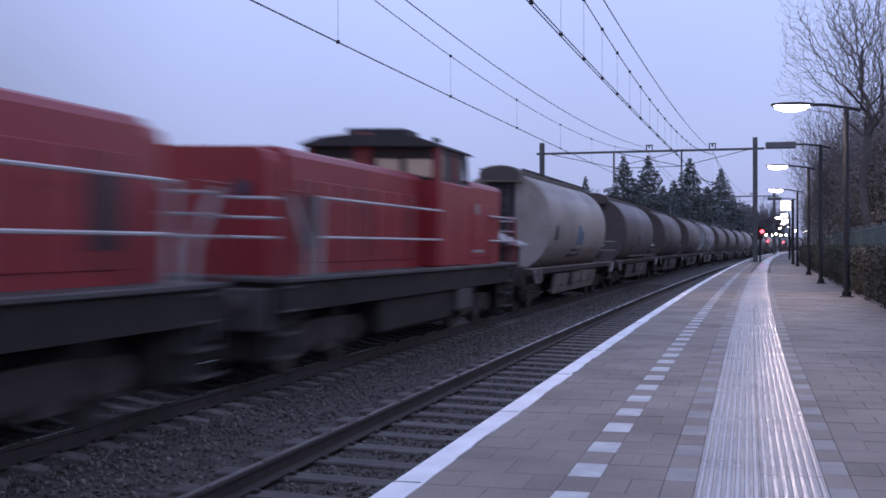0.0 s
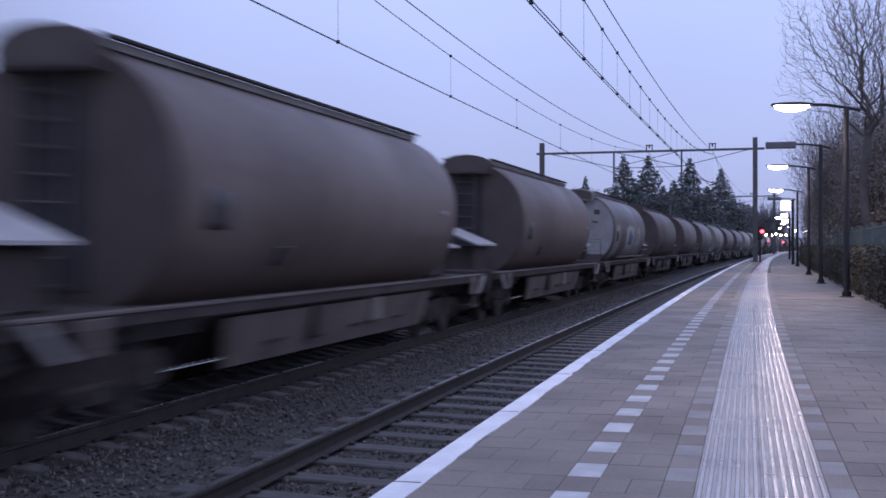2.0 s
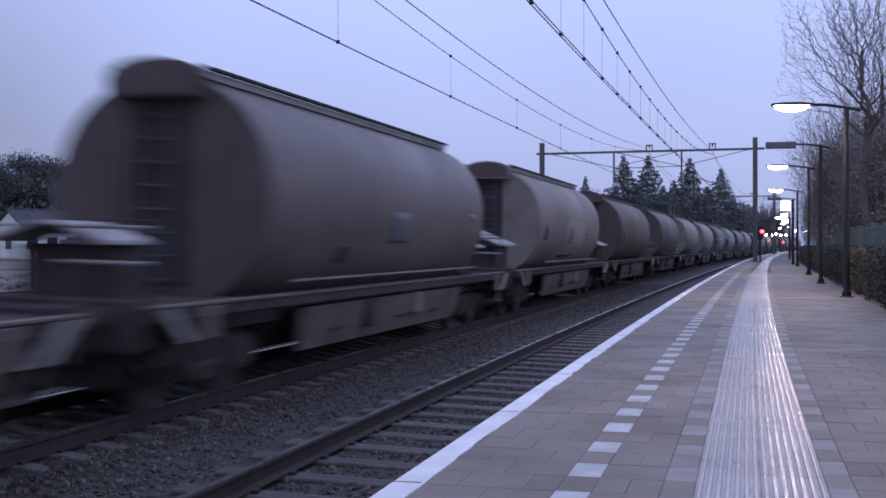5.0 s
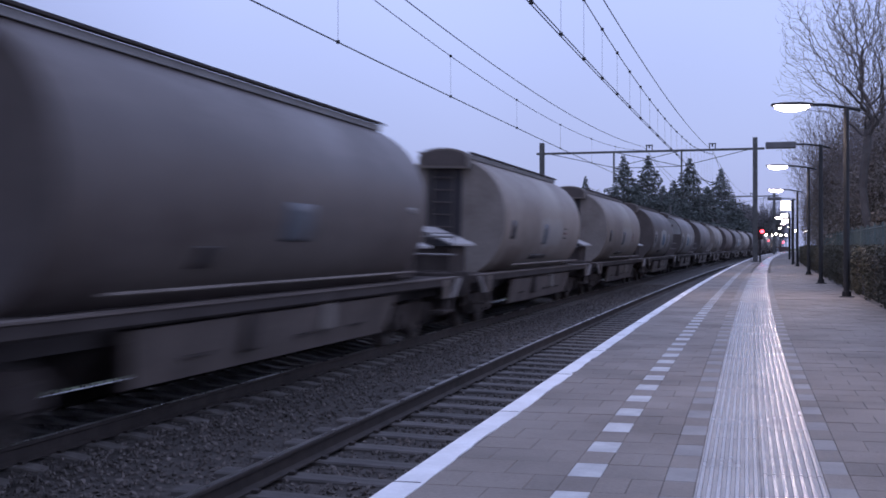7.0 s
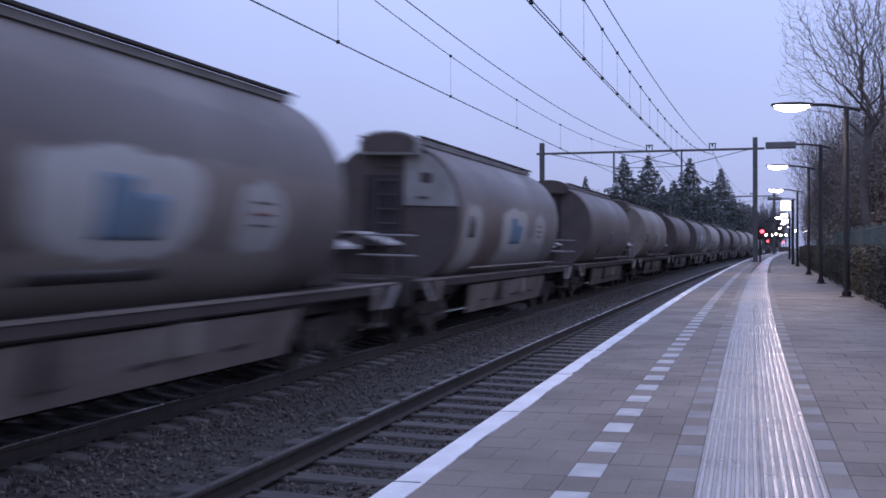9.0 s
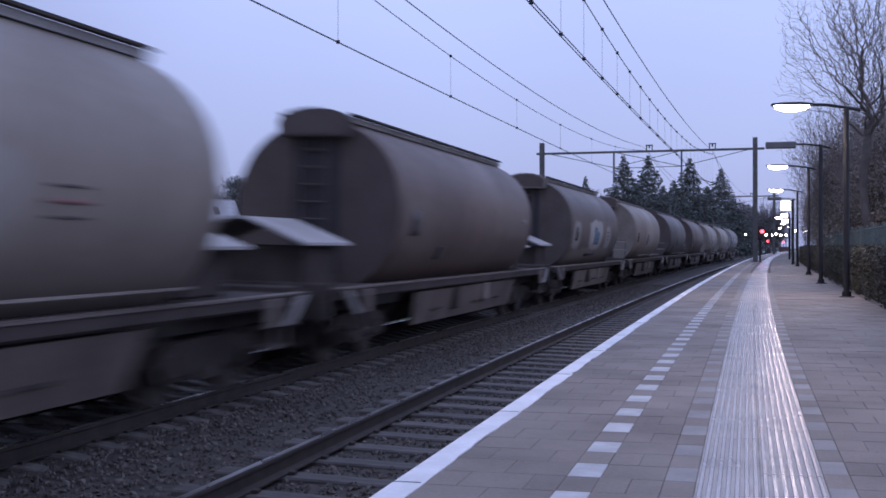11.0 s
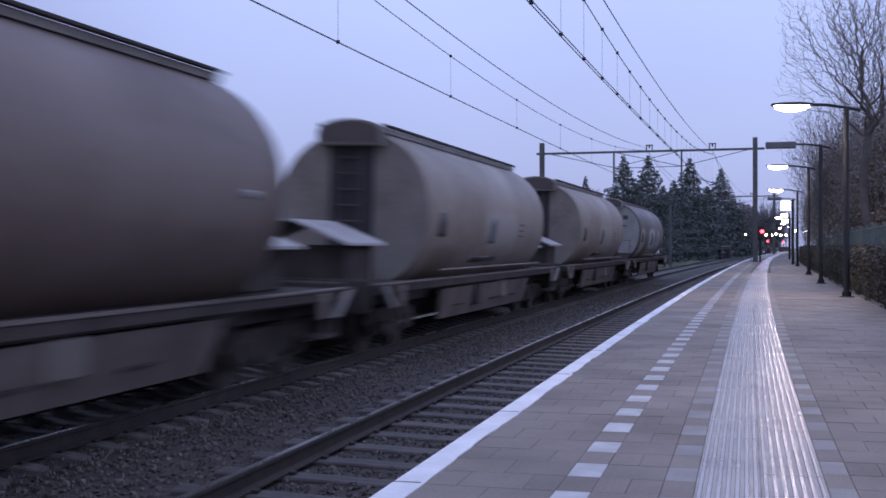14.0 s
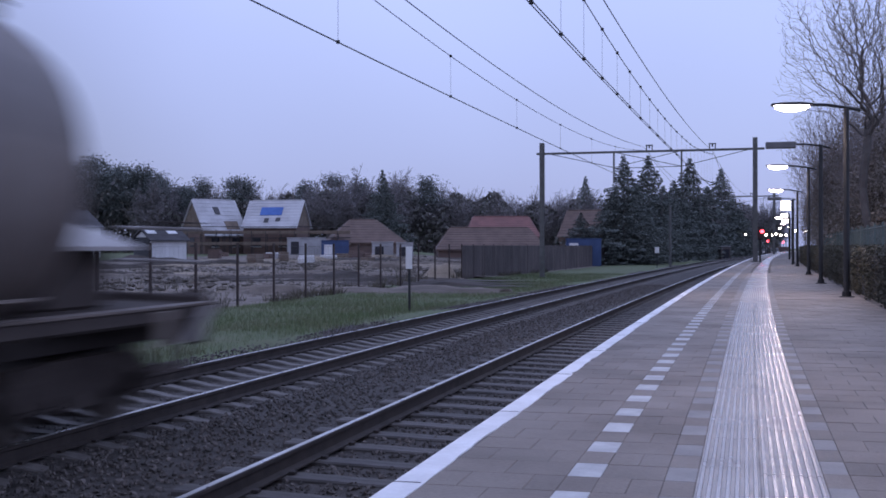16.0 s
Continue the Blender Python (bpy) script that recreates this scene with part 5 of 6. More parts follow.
# ---- beyond the tracks ----
M_FENCEPOST = mat("brown_fence_post", (0.055, 0.038, 0.034), (0.03, 0.022, 0.02), 0.8, scale=3, fine=30)
M_MESH = mat("fence_wire_mesh", (0.05, 0.048, 0.05), (0.03, 0.03, 0.03), 0.7, scale=3, fine=20, bump=0)
M_SCREEN = mat("dark_fence_slats", (0.105, 0.083, 0.080), (0.05, 0.042, 0.042), 0.85, scale=0.5, fine=9, rnd=0.2)
M_WHITEWALL = mat("white_render_wall", (0.72, 0.72, 0.72), (0.55, 0.55, 0.54), 0.8, scale=0.7, fine=10)
M_MEMBRANE = mat("white_roof_membrane", (0.56, 0.56, 0.57), (0.36, 0.35, 0.36), 0.7, scale=0.5, fine=5)
M_SLATE = mat("dark_roof_tile", (0.075, 0.072, 0.078), (0.045, 0.043, 0.046), 0.7, scale=1, fine=14)
M_REDTILE = mat("red_roof_tile", (0.22, 0.095, 0.085), (0.15, 0.075, 0.068), 0.75, scale=1, fine=14)
M_BROWNTILE = mat("brown_roof_tile", (0.155, 0.105, 0.085), (0.10, 0.07, 0.058), 0.75, scale=1, fine=14)
M_BRICK = mat("brown_brick_wall", (0.17, 0.115, 0.095), (0.10, 0.07, 0.06), 0.85, scale=1, fine=18)
M_TIMBER = mat("raw_timber", (0.20, 0.155, 0.12), (0.11, 0.085, 0.065), 0.8, scale=1.5, fine=12)
M_WINDOW = mat("dark_window_pane", (0.03, 0.032, 0.04), (0.02, 0.02, 0.025), 0.15, scale=1, fine=6, bump=0)
M_TARP = mat("blue_tarpaulin", (0.05, 0.14, 0.42), (0.03, 0.09, 0.30), 0.5, scale=1.2, fine=10)
M_BLUEBOX = mat("blue_container_paint", (0.045, 0.085, 0.20), (0.03, 0.055, 0.13), 0.55, scale=1, fine=10)
M_CABIN = mat("site_cabin_paint", (0.42, 0.42, 0.43), (0.28, 0.28, 0.28), 0.6, scale=1, fine=10)
M_DARKSOIL = mat("dark_wet_soil", (0.075, 0.06, 0.05), (0.04, 0.034, 0.03), 0.95, scale=0.8, fine=8, dist=0.05)
M_SAND = mat("pale_sand", (0.34, 0.28, 0.21), (0.20, 0.165, 0.125), 0.95, scale=0.6, fine=8, dist=0.05)
# spruce and pine colours are lifted above true needles, in place of distance haze
M_SPRUCE = mat("spruce_needles", (0.12, 0.135, 0.125), (0.085, 0.10, 0.09), 0.85, scale=1, fine=10, bump=0, rnd=0.4)
M_PINE = mat("pine_needles", (0.12, 0.135, 0.125), (0.08, 0.092, 0.085), 0.85, scale=1, fine=10, bump=0, rnd=0.4)
M_HAZETWIG = mat("winter_twigs", (0.19, 0.175, 0.175), (0.13, 0.12, 0.12), 0.9, scale=1, fine=10, bump=0, rnd=0.3)
M_CARPAINT = mat("dark_car_paint", (0.05, 0.05, 0.055), (0.035, 0.035, 0.04), 0.3, scale=1, fine=10, bump=0)
M_SIGNWHITE = mat("white_sign_sheet", (0.75, 0.75, 0.74), (0.6, 0.6, 0.58), 0.5, scale=3, fine=20)


def spot(across, deep, z=None):
    """A place by its distance along the line of sight and its slope across it."""
    x, y = -math.sin(YAW) * deep + math.cos(YAW) * across * deep, math.cos(YAW) * deep + math.sin(YAW) * across * deep
    return Vector((x, y, site_level(x, y) if z is None else z))


def facing(across):
    """The turn that lays a thing's x axis square to the sight line."""
    return YAW - math.atan(across)


def site_fence():
    """Steel-post fence between verge and building site, its far half backed with dark slats."""
    top = thing("site_fence")
    line = [(-30, -15.8), (10, -16.4), (33, -16.8), (45, -16.6), (60, -16.5), (90, -17.2), (150, -18.2)]
    s, prev = -24.0, None
    while s < 150:
        o = float(np.interp(s, [q[0] for q in line], [q[1] for q in line]))
        c = along(o, s, -1.06)
        part("fence_post", B(c.x - 0.035, c.x + 0.035, c.y - 0.035, c.y + 0.035, -1.1, 1.10), M_FENCEPOST, top)
        if prev is not None:
            bm = bmesh.new()
            if s < 66:
                for z in (-0.9, -0.45, 0.0, 0.5, 0.98):
                    tube(bm, [(prev.x, prev.y, z), (c.x, c.y, z)], 0.0035, 3)
                n = 10
                for i in range(1, n):
                    q = prev.lerp(c, i / n)
                    tube(bm, [(q.x, q.y, -0.95), (q.x, q.y, 1.0)], 0.0016, 3)
                part("wire_panel", bm, M_MESH, top)
            else:
                n = 12
                for i in range(n):
                    q, w = prev.lerp(c, (i + 0.04) / n), prev.lerp(c, (i + 0.96) / n)
                    x0, x1 = sorted((q.x, w.x))
                    box(bm, x0 - 0.02, x1 + 0.02, q.y, w.y, -1.0, 1.04)
                part("slat_panel", bm, M_SCREEN, top, "dark vertical slat screen")
        prev = c
        s += 2.85
    tagged(top, "dark steel-post fence between grass verge and building site", "fence")


def marker_sign(off, s, h, w, ph, z=-1.05):
    top = thing("trackside_sign", along(off, s, z), -tangent(s))
    part("sign_post", T([(0, 0, 0), (0, 0, h)], 0.04, 8), M_DARK, top, "dark sign post")
    part("sign_plate", B(-w / 2, w / 2, -0.06, -0.04, h - ph, h + 0.02, bevel=0.005), M_SIGNWHITE, top, "plain white sign plate")
    for i in range(2):
        part("clamp", B(-0.05, 0.05, -0.045, 0.045, h - ph + 0.1 + i * (ph - 0.25), h - ph + 0.14 + i * (ph - 0.25)), M_DARK, top)
    tagged(top, "narrow white trackside sign on a dark post in grass", "sign")


def house(across, deep, turn, w, l, eave, ridge, roof, wall, label, windows=4, hip=0.0, over=0.35, extra=None, gable=None, storeys=1):
    """A gabled or hipped house; its ridge runs along local x."""
    top = thing("house", spot(across, deep), facing(across) + radians(turn))
    part("wall", B(-l / 2, l / 2, -w / 2, w / 2, -0.2, eave), wall, top)
    if hip == 0:
        bm = bmesh.new()
        for x in (-l / 2, l / 2 - 0.25):
            prism(bm, [(-w / 2, eave), (w / 2, eave), (0, ridge - 0.12)], x, x + 0.25, axis="x")
        part("gable", bm, gable or wall, top)
    k = (ridge - eave) / (w / 2)
    for q in (-1, 1):
        bm = bmesh.new()
        y1, z1 = q * (w / 2 + over), eave - over * k
        xs = l / 2 + over * 0.6
        v = [bm.verts.new(c) for c in ((-xs, y1, z1), (xs, y1, z1), (xs - hip, 0, ridge), (-xs + hip, 0, ridge), (-xs, y1, z1 + 0.16), (xs, y1, z1 + 0.16), (xs - hip, 0, ridge + 0.16), (-xs + hip, 0, ridge + 0.16))]
        for f in ((0, 1, 2, 3), (4, 5, 6, 7), (0, 1, 5, 4), (1, 2, 6, 5), (2, 3, 7, 6), (3, 0, 4, 7)):
            bm.faces.new([v[i] for i in f])
        rf = part("roof", bm, roof, top)
        if q < 0:
            main_roof = rf
        # battens or tile courses
        n = 9
        for i in range(1, n):
            f = i / n
            y, z = y1 * (1 - f), z1 + (ridge - z1) * f + 0.15
            x = xs - hip * f
            part("roof_course", B(-x, x, y - 0.03, y + 0.03, z, z + 0.03), roof, rf)
    if hip:
        for q in (-1, 1):
            bm = bmesh.new()
            xs = l / 2 + over * 0.6
            y1, z1 = w / 2 + over, eave - over * k
            v = [bm.verts.new(c) for c in ((q * xs, -y1, z1 + 0.1), (q * xs, y1, z1 + 0.1), (q * (xs - hip), 0, ridge + 0.15), (q * (xs - hip), 0, ridge - 0.2), (q * (xs - 0.3), -y1 + 0.3, z1), (q * (xs - 0.3), y1 - 0.3, z1))]
            for f in ((0, 1, 2), (0, 2, 3, 4), (1, 5, 3, 2), (0, 4, 5, 1)):
                bm.faces.new([v[i] for i in f])
            part("roof", bm, roof, top)
    part("ridge_cap", T([(-l / 2 + hip, 0, ridge + 0.17), (l / 2 - hip, 0, ridge + 0.17)], 0.09, 6), roof, top)
    for st in range(storeys):
        z0 = 0.9 + 2.6 * st
        if z0 + 1.2 > eave:
            break
        for i in range(windows):
            x = -l / 2 + l * (i + 0.5) / windows
            wn_ = part("window", B(x - 0.55, x + 0.55, -w / 2 - 0.05, -w / 2 + 0.02, z0, z0 + 1.2), M_WINDOW, top)
            part("window_frame", B(x - 0.62, x + 0.62, -w / 2 - 0.04, -w / 2 + 0.01, z0 - 0.07, z0), M_WHITEWALL, wn_)
        for q in (-1, 1):
            wn_ = part("window", B(min(q * l / 2 - 0.02, q * (l / 2 + 0.05)), max(q * l / 2 - 0.02, q * (l / 2 + 0.05)), -0.6, 0.6, z0, z0 + 1.2), M_WINDOW, top)
    if extra:
        extra(top, main_roof, w, l, eave, ridge)
    tagged(top, label, "house")
    return top


def on_roof(parent, w, l, eave, ridge, x0, x1, f0, f1, material, name, label="", lift=0.22):
    """A flat piece lying on the front roof slope, between two heights given as shares of the slope."""
    bm = bmesh.new()
    def p_(x, f, d):
        return (x, -w / 2 * (1 - f), eave + (ridge - eave) * f + d)
    v = [bm.verts.new(p_(*c)) for c in ((x0, f0, lift), (x1, f0, lift), (x1, f1, lift), (x0, f1, lift), (x0, f0, lift + 0.05), (x1, f0, lift + 0.05), (x1, f1, lift + 0.05), (x0, f1, lift + 0.05))]
    for f in ((0, 1, 2, 3), (4, 5, 6, 7), (0, 1, 5, 4), (1, 2, 6, 5), (2, 3, 7, 6), (3, 0, 4, 7)):
        bm.faces.new([v[i] for i in f])
    part(name, bm, material, parent, label)


def tarp_roof(top, roof, w, l, eave, ridge):
    on_roof(roof, w, l, eave, ridge, -1.7, 1.2, 0.35, 0.68, M_TARP, "tarpaulin", "bright blue tarpaulin")
    on_roof(roof, w, l, eave, ridge, -0.9, -0.3, 0.05, 0.22, M_SLATE, "roof_hatch")
    on_roof(roof, w, l, eave, ridge, 0.6, 1.2, 0.1, 0.24, M_SLATE, "roof_hatch")


def hatch_roof(top, roof, w, l, eave, ridge):
    on_roof(roof, w, l, eave, ridge, -0.6, 0.2, 0.52, 0.75, M_SLATE, "roof_hatch")
    on_roof(roof, w, l, eave, ridge, 0.3, 2.2, 0.05, 0.30, M_TIMBER, "bare_roof_section")


def skylight_roof(top, roof, w, l, eave, ridge):
    on_roof(roof, w, l, eave, ridge, -1.9, -0.9, 0.35, 0.75, M_WHITEWALL, "skylight", "pale roof light")
    on_roof(roof, w, l, eave, ridge, 0.3, 1.3, 0.35, 0.75, M_WHITEWALL, "skylight", "pale roof light")
    # closed dark sheet on the wall, coloured as the shade inside a gateway
    part("gate", B(-l / 2 - 0.06, -l / 2 + 0.02, -1.6, 1.6, 0, 2.1), M_WINDOW, top, "dark sheet painted as the shade inside a gateway")


def houses():
    house(-0.340, 118, 28, 5.5, 8.5, 3.2, 4.7, M_SLATE, M_WHITEWALL, "white rendered house with a dark tiled roof", 4, storeys=1)
    house(-0.198, 150, 30, 6.2, 6.0, 2.7, 6.8, M_MEMBRANE, M_BRICK, "half-built house with white roof membrane and open gable", 2, extra=hatch_roof, gable=M_TIMBER)
    house(-0.143, 150, -18, 6.0, 7.0, 3.6, 6.7, M_MEMBRANE, M_BRICK, "half-built house with white roof and blue tarpaulin", 2, extra=tarp_roof, gable=M_TIMBER)
    house(-0.244, 112, 28, 3.4, 3.8, 1.9, 2.8, M_SLATE, M_WHITEWALL, "small white shed with pale roof lights", 0, extra=skylight_roof)
    house(-0.069, 150, 8, 8.0, 9.6, 1.5, 4.2, M_BROWNTILE, M_BRICK, "low brick bungalow with a brown hipped roof", 4, hip=3.2)
    house(0.050, 128, 5, 7.5, 7.5, 3.0, 5.0, M_REDTILE, M_BRICK, "brick house with a red tiled roof", 3, hip=0.8)
    house(0.040, 122, 5, 6.0, 11.0, 1.6, 3.6, M_BROWNTILE, M_BRICK, "low brick annex with a brown roof", 4, hip=1.5)
    house(0.128, 165, -20, 7.0, 7.0, 3.6, 7.0, M_BROWNTILE, M_BRICK, "brick house with a weathered brown roof", 3)


def scaffold(across, deep, turn, l, h):
    top = thing("scaffolding", spot(across, deep), facing(across) + radians(turn))
    for i in range(int(l / 1.8) + 1):
        x = -l / 2 + 1.8 * i
        for y in (0, 1.0):
            part("pole", T([(x, y, 0), (x, y, h)], 0.05, 5), M_DARK, top)
    for z in (1.1, 2.5):
        if z < h:
            part("deck", B(-l / 2, l / 2, 0, 1.0, z, z + 0.12), M_TIMBER, top)
            part("guard_rail", T([(-l / 2, 0, z + 0.9), (l / 2, 0, z + 0.9)], 0.04, 5), M_DARK, top)
            part("toe_board", B(-l / 2, l / 2, -0.03, 0.0, z + 0.12, z + 0.4), M_TIMBER, top)
    tagged(top, "dark builders' scaffolding in front of a half-built house", "scaffolding")


def cabin(across, deep, turn, l, h, m, label, cat="site cabin", z=None):
    top = thing("site_cabin", spot(across, deep, z), facing(across) + radians(turn))
    part("body", B(-l / 2, l / 2, -1.2, 1.2, 0, h, bevel=0.03), m, top)
    n = int(l / 0.5)
    for i in range(n):
        x = -l / 2 + l * (i + 0.5) / n
        part("panel_rib", B(x - 0.05, x + 0.05, -1.23, -1.19, 0.15, h - 0.15), m, top)
    part("cabin_door", B(-l / 2 + 0.3, -l / 2 + 1.2, -1.25, -1.2, 0.1, h - 0.4), M_WINDOW if m is not M_BLUEBOX else M_WHITEWALL, top)
    part("cabin_roof", B(-l / 2 - 0.06, l / 2 + 0.06, -1.28, 1.28, h, h + 0.08), M_CABIN if m is not M_BLUEBOX else M_BLUEBOX, top)
    tagged(top, label, cat)


def pile(across, deep, rx, ry, h, seed, m=None, name="soil_heap", label="low heap of dug soil on the building site"):
    bm = bmesh.new()
    n, k = 36, 9
    rings = []
    c = spot(across, deep) - Vector((0, 0, 0.12))
    for i in range(k + 1):
        f = i / k
        ring = []
        for j in range(n):
            t = 2 * math.pi * j / n
            d = Vector((math.cos(t) * rx * f, math.sin(t) * ry * f, 0))
            z = h * (math.cos(f * math.pi) * 0.5 + 0.5)
            q = noise.noise(Vector((d.x * 0.5 + seed * 7, d.y * 0.5, seed))) + 0.7 * noise.noise(Vector((d.x * 1.7 + seed * 3, d.y * 2.3, seed + 9)))
            ring.append(bm.verts.new((d.x * (1 + 0.25 * q), d.y * (1 + 0.25 * q), max(0, z * (1 + 0.7 * q)))))
            if i == 0:
                break
        rings.append(ring)
    for j in range(n):
        bm.faces.new((rings[0][0], rings[1][j], rings[1][(j + 1) % n]))
    for u, w in zip(rings[1:], rings[2:]):
        for j in range(n):
            bm.faces.new((u[j], w[j], w[(j + 1) % n], u[(j + 1) % n]))
    bmesh.ops.delete(bm, geom=[v for v in bm.verts if not v.link_faces], context="VERTS")
    ob = part(name, bm, m or M_SOIL, None, smooth=True)
    ob.matrix_basis = Matrix.Translation(c) @ Matrix.Rotation(facing(across), 4, "Z")
    tagged(ob, label, "soil heap")


def site():
    scaffold(-0.135, 145, -10, 16, 2.9)
    scaffold(-0.205, 143, 10, 8, 3.0)
    cabin(-0.118, 132, 4, 4.2, 1.9, M_CABIN, "grey site cabin beside the half-built houses")
    cabin(-0.052, 120, 0, 2.2, 1.5, M_CABIN, "pale grey site cabin on the soil")
    cabin(-0.033, 118, 0, 1.7, 1.45, M_CABIN, "small pale site cabin on the soil")
    cabin(-0.093, 128, 0, 3.0, 1.6, M_BLUEBOX, "dark blue site container on the soil", "container")
    cabin(0.121, 118, 3, 3.5, 2.75, M_BLUEBOX, "blue container with a pale door", "container")
    cabin(-0.318, 100, 8, 2.2, 1.9, M_BLUEBOX, "blue container beside a white house", "container")
    rng = random.Random(5)
    for i in range(34):
        pile(rng.uniform(-0.30, -0.01), rng.uniform(48, 120), rng.uniform(4, 11), rng.uniform(0.8, 2.2), rng.uniform(0.12, 0.42), i, (M_SAND, None, M_DARKSOIL, None, M_DARKSOIL)[i % 5])
    pile(-0.001, 66, 1.6, 1.2, 0.85, 40, M_SAND, "sand_heap", "heap of pale sand on the building site")
    pile(-0.30, 44, 3.0, 1.2, 0.5, 41)
    for i in range(14):
        a, d = rng.uniform(-0.27, -0.02), rng.uniform(80, 125)
        m = rng.choice([M_WHITEWALL, M_CABIN, M_TIMBER, M_BRICK])
        ob = thing("block_stack", spot(a, d), rng.uniform(0, 3))
        for j in range(rng.randint(2, 4)):
            part("block_layer", B(-0.6 + rng.uniform(-0.1, 0.1), 0.6 + rng.uniform(-0.1, 0.1), -0.4, 0.4, 0.22 * j, 0.22 * j + 0.2, bevel=0.02), m, ob)
        tagged(ob, "stack of building blocks on the churned soil", "building material", "stacks on the building site")


# ---- trees ----
def spruce_mesh(seed, h, r, m):
    rng = np.random.default_rng(seed)
    vs, fs = [], []
    z = 0.4
    while z < h * 0.985:
        f = 1 - z / h
        rr = r * (min(1.0, 1.2 * f) ** 0.95) * rng.uniform(0.75, 1.25) * 1.7
        nb = max(4, int(11 * f + 4))
        t0 = rng.random() * 6.28
        for j in range(nb):
            t = t0 + 6.283 * j / nb + rng.normal() * 0.2
            l = rr * rng.uniform(0.7, 1.15)
            n = max(5, int(l * 15))
            u = rng.random(n) ** 0.7
            w = rng.normal(size=n) * 0.16 * (1.2 - u) * l
            droop = -0.28 * u * l + 0.12 * (u * l) ** 2 * 0.3
            x = math.cos(t) * u * l - math.sin(t) * w
            y = math.sin(t) * u * l + math.cos(t) * w
            pts = np.stack([x, y, z + droop + rng.normal(size=n) * 0.05], 1)
            a = np.stack([np.cos(t) + rng.normal(size=n) * 0.5, np.sin(t) + rng.normal(size=n) * 0.5, -0.35 + rng.normal(size=n) * 0.3], 1)
            a /= np.linalg.norm(a, axis=1)[:, None]
            b = np.cross(a, rng.normal(size=(n, 3)))
            b /= np.linalg.norm(b, axis=1)[:, None]
            sz = rng.uniform(0.10, 0.24, (n, 1))
            k = sum(len(q) for q in vs)
            vs.append(np.stack([pts - a * sz, pts + b * sz * 0.4, pts + a * sz, pts - b * sz * 0.4], 1).reshape(-1, 3))
            fs += [(k + 4 * i, k + 4 * i + 1, k + 4 * i + 2, k + 4 * i + 3) for i in range(n)]
        z += 0.16 + 0.22 * f
    return np.concatenate(vs), fs


def spruce(across, deep, h, r, seed, src=None, label="tall dark spruce with drooping branches"):
    if src is not None:
        c = copy_thing(src[0], Matrix.Translation(spot(across, deep)) @ Matrix.Rotation(seed * 1.7, 4, "Z"))
        c.scale = (r / src[2], r / src[2], h / src[1])
        return
    top = thing("spruce", spot(across, deep))
    part("trunk", T([(0, 0, -0.1), (0, 0, h * 0.9)], 0.16, 8, 0.03), M_BARK, top)
    v, f = spruce_mesh(seed, h, r, M_SPRUCE)
    raw("crown", v, f, M_SPRUCE, top)
    tagged(top, label, "tree", "spruces beside the line")
    return (top, h, r)


def pine_mesh(seed, h):
    """A pine: bare stem, rounded tufted crown high up."""
    rng = np.random.default_rng(seed)
    pts = []
    for i in range(26):
        z = h * rng.uniform(0.42, 0.97)
        f = 1 - abs(z / h - 0.68) / 0.36
        t = rng.random() * 6.28
        l = max(0.3, 0.17 * h * max(0.15, f) * rng.uniform(0.4, 1.1))
        c = np.array([math.cos(t) * l, math.sin(t) * l, z])
        n = 210
        d = rng.normal(size=(n, 3)) * np.array([0.075, 0.075, 0.042]) * h * rng.uniform(0.6, 1.1)
        pts.append(c + d)
    return leaves(rng, np.concatenate(pts), 0.16)


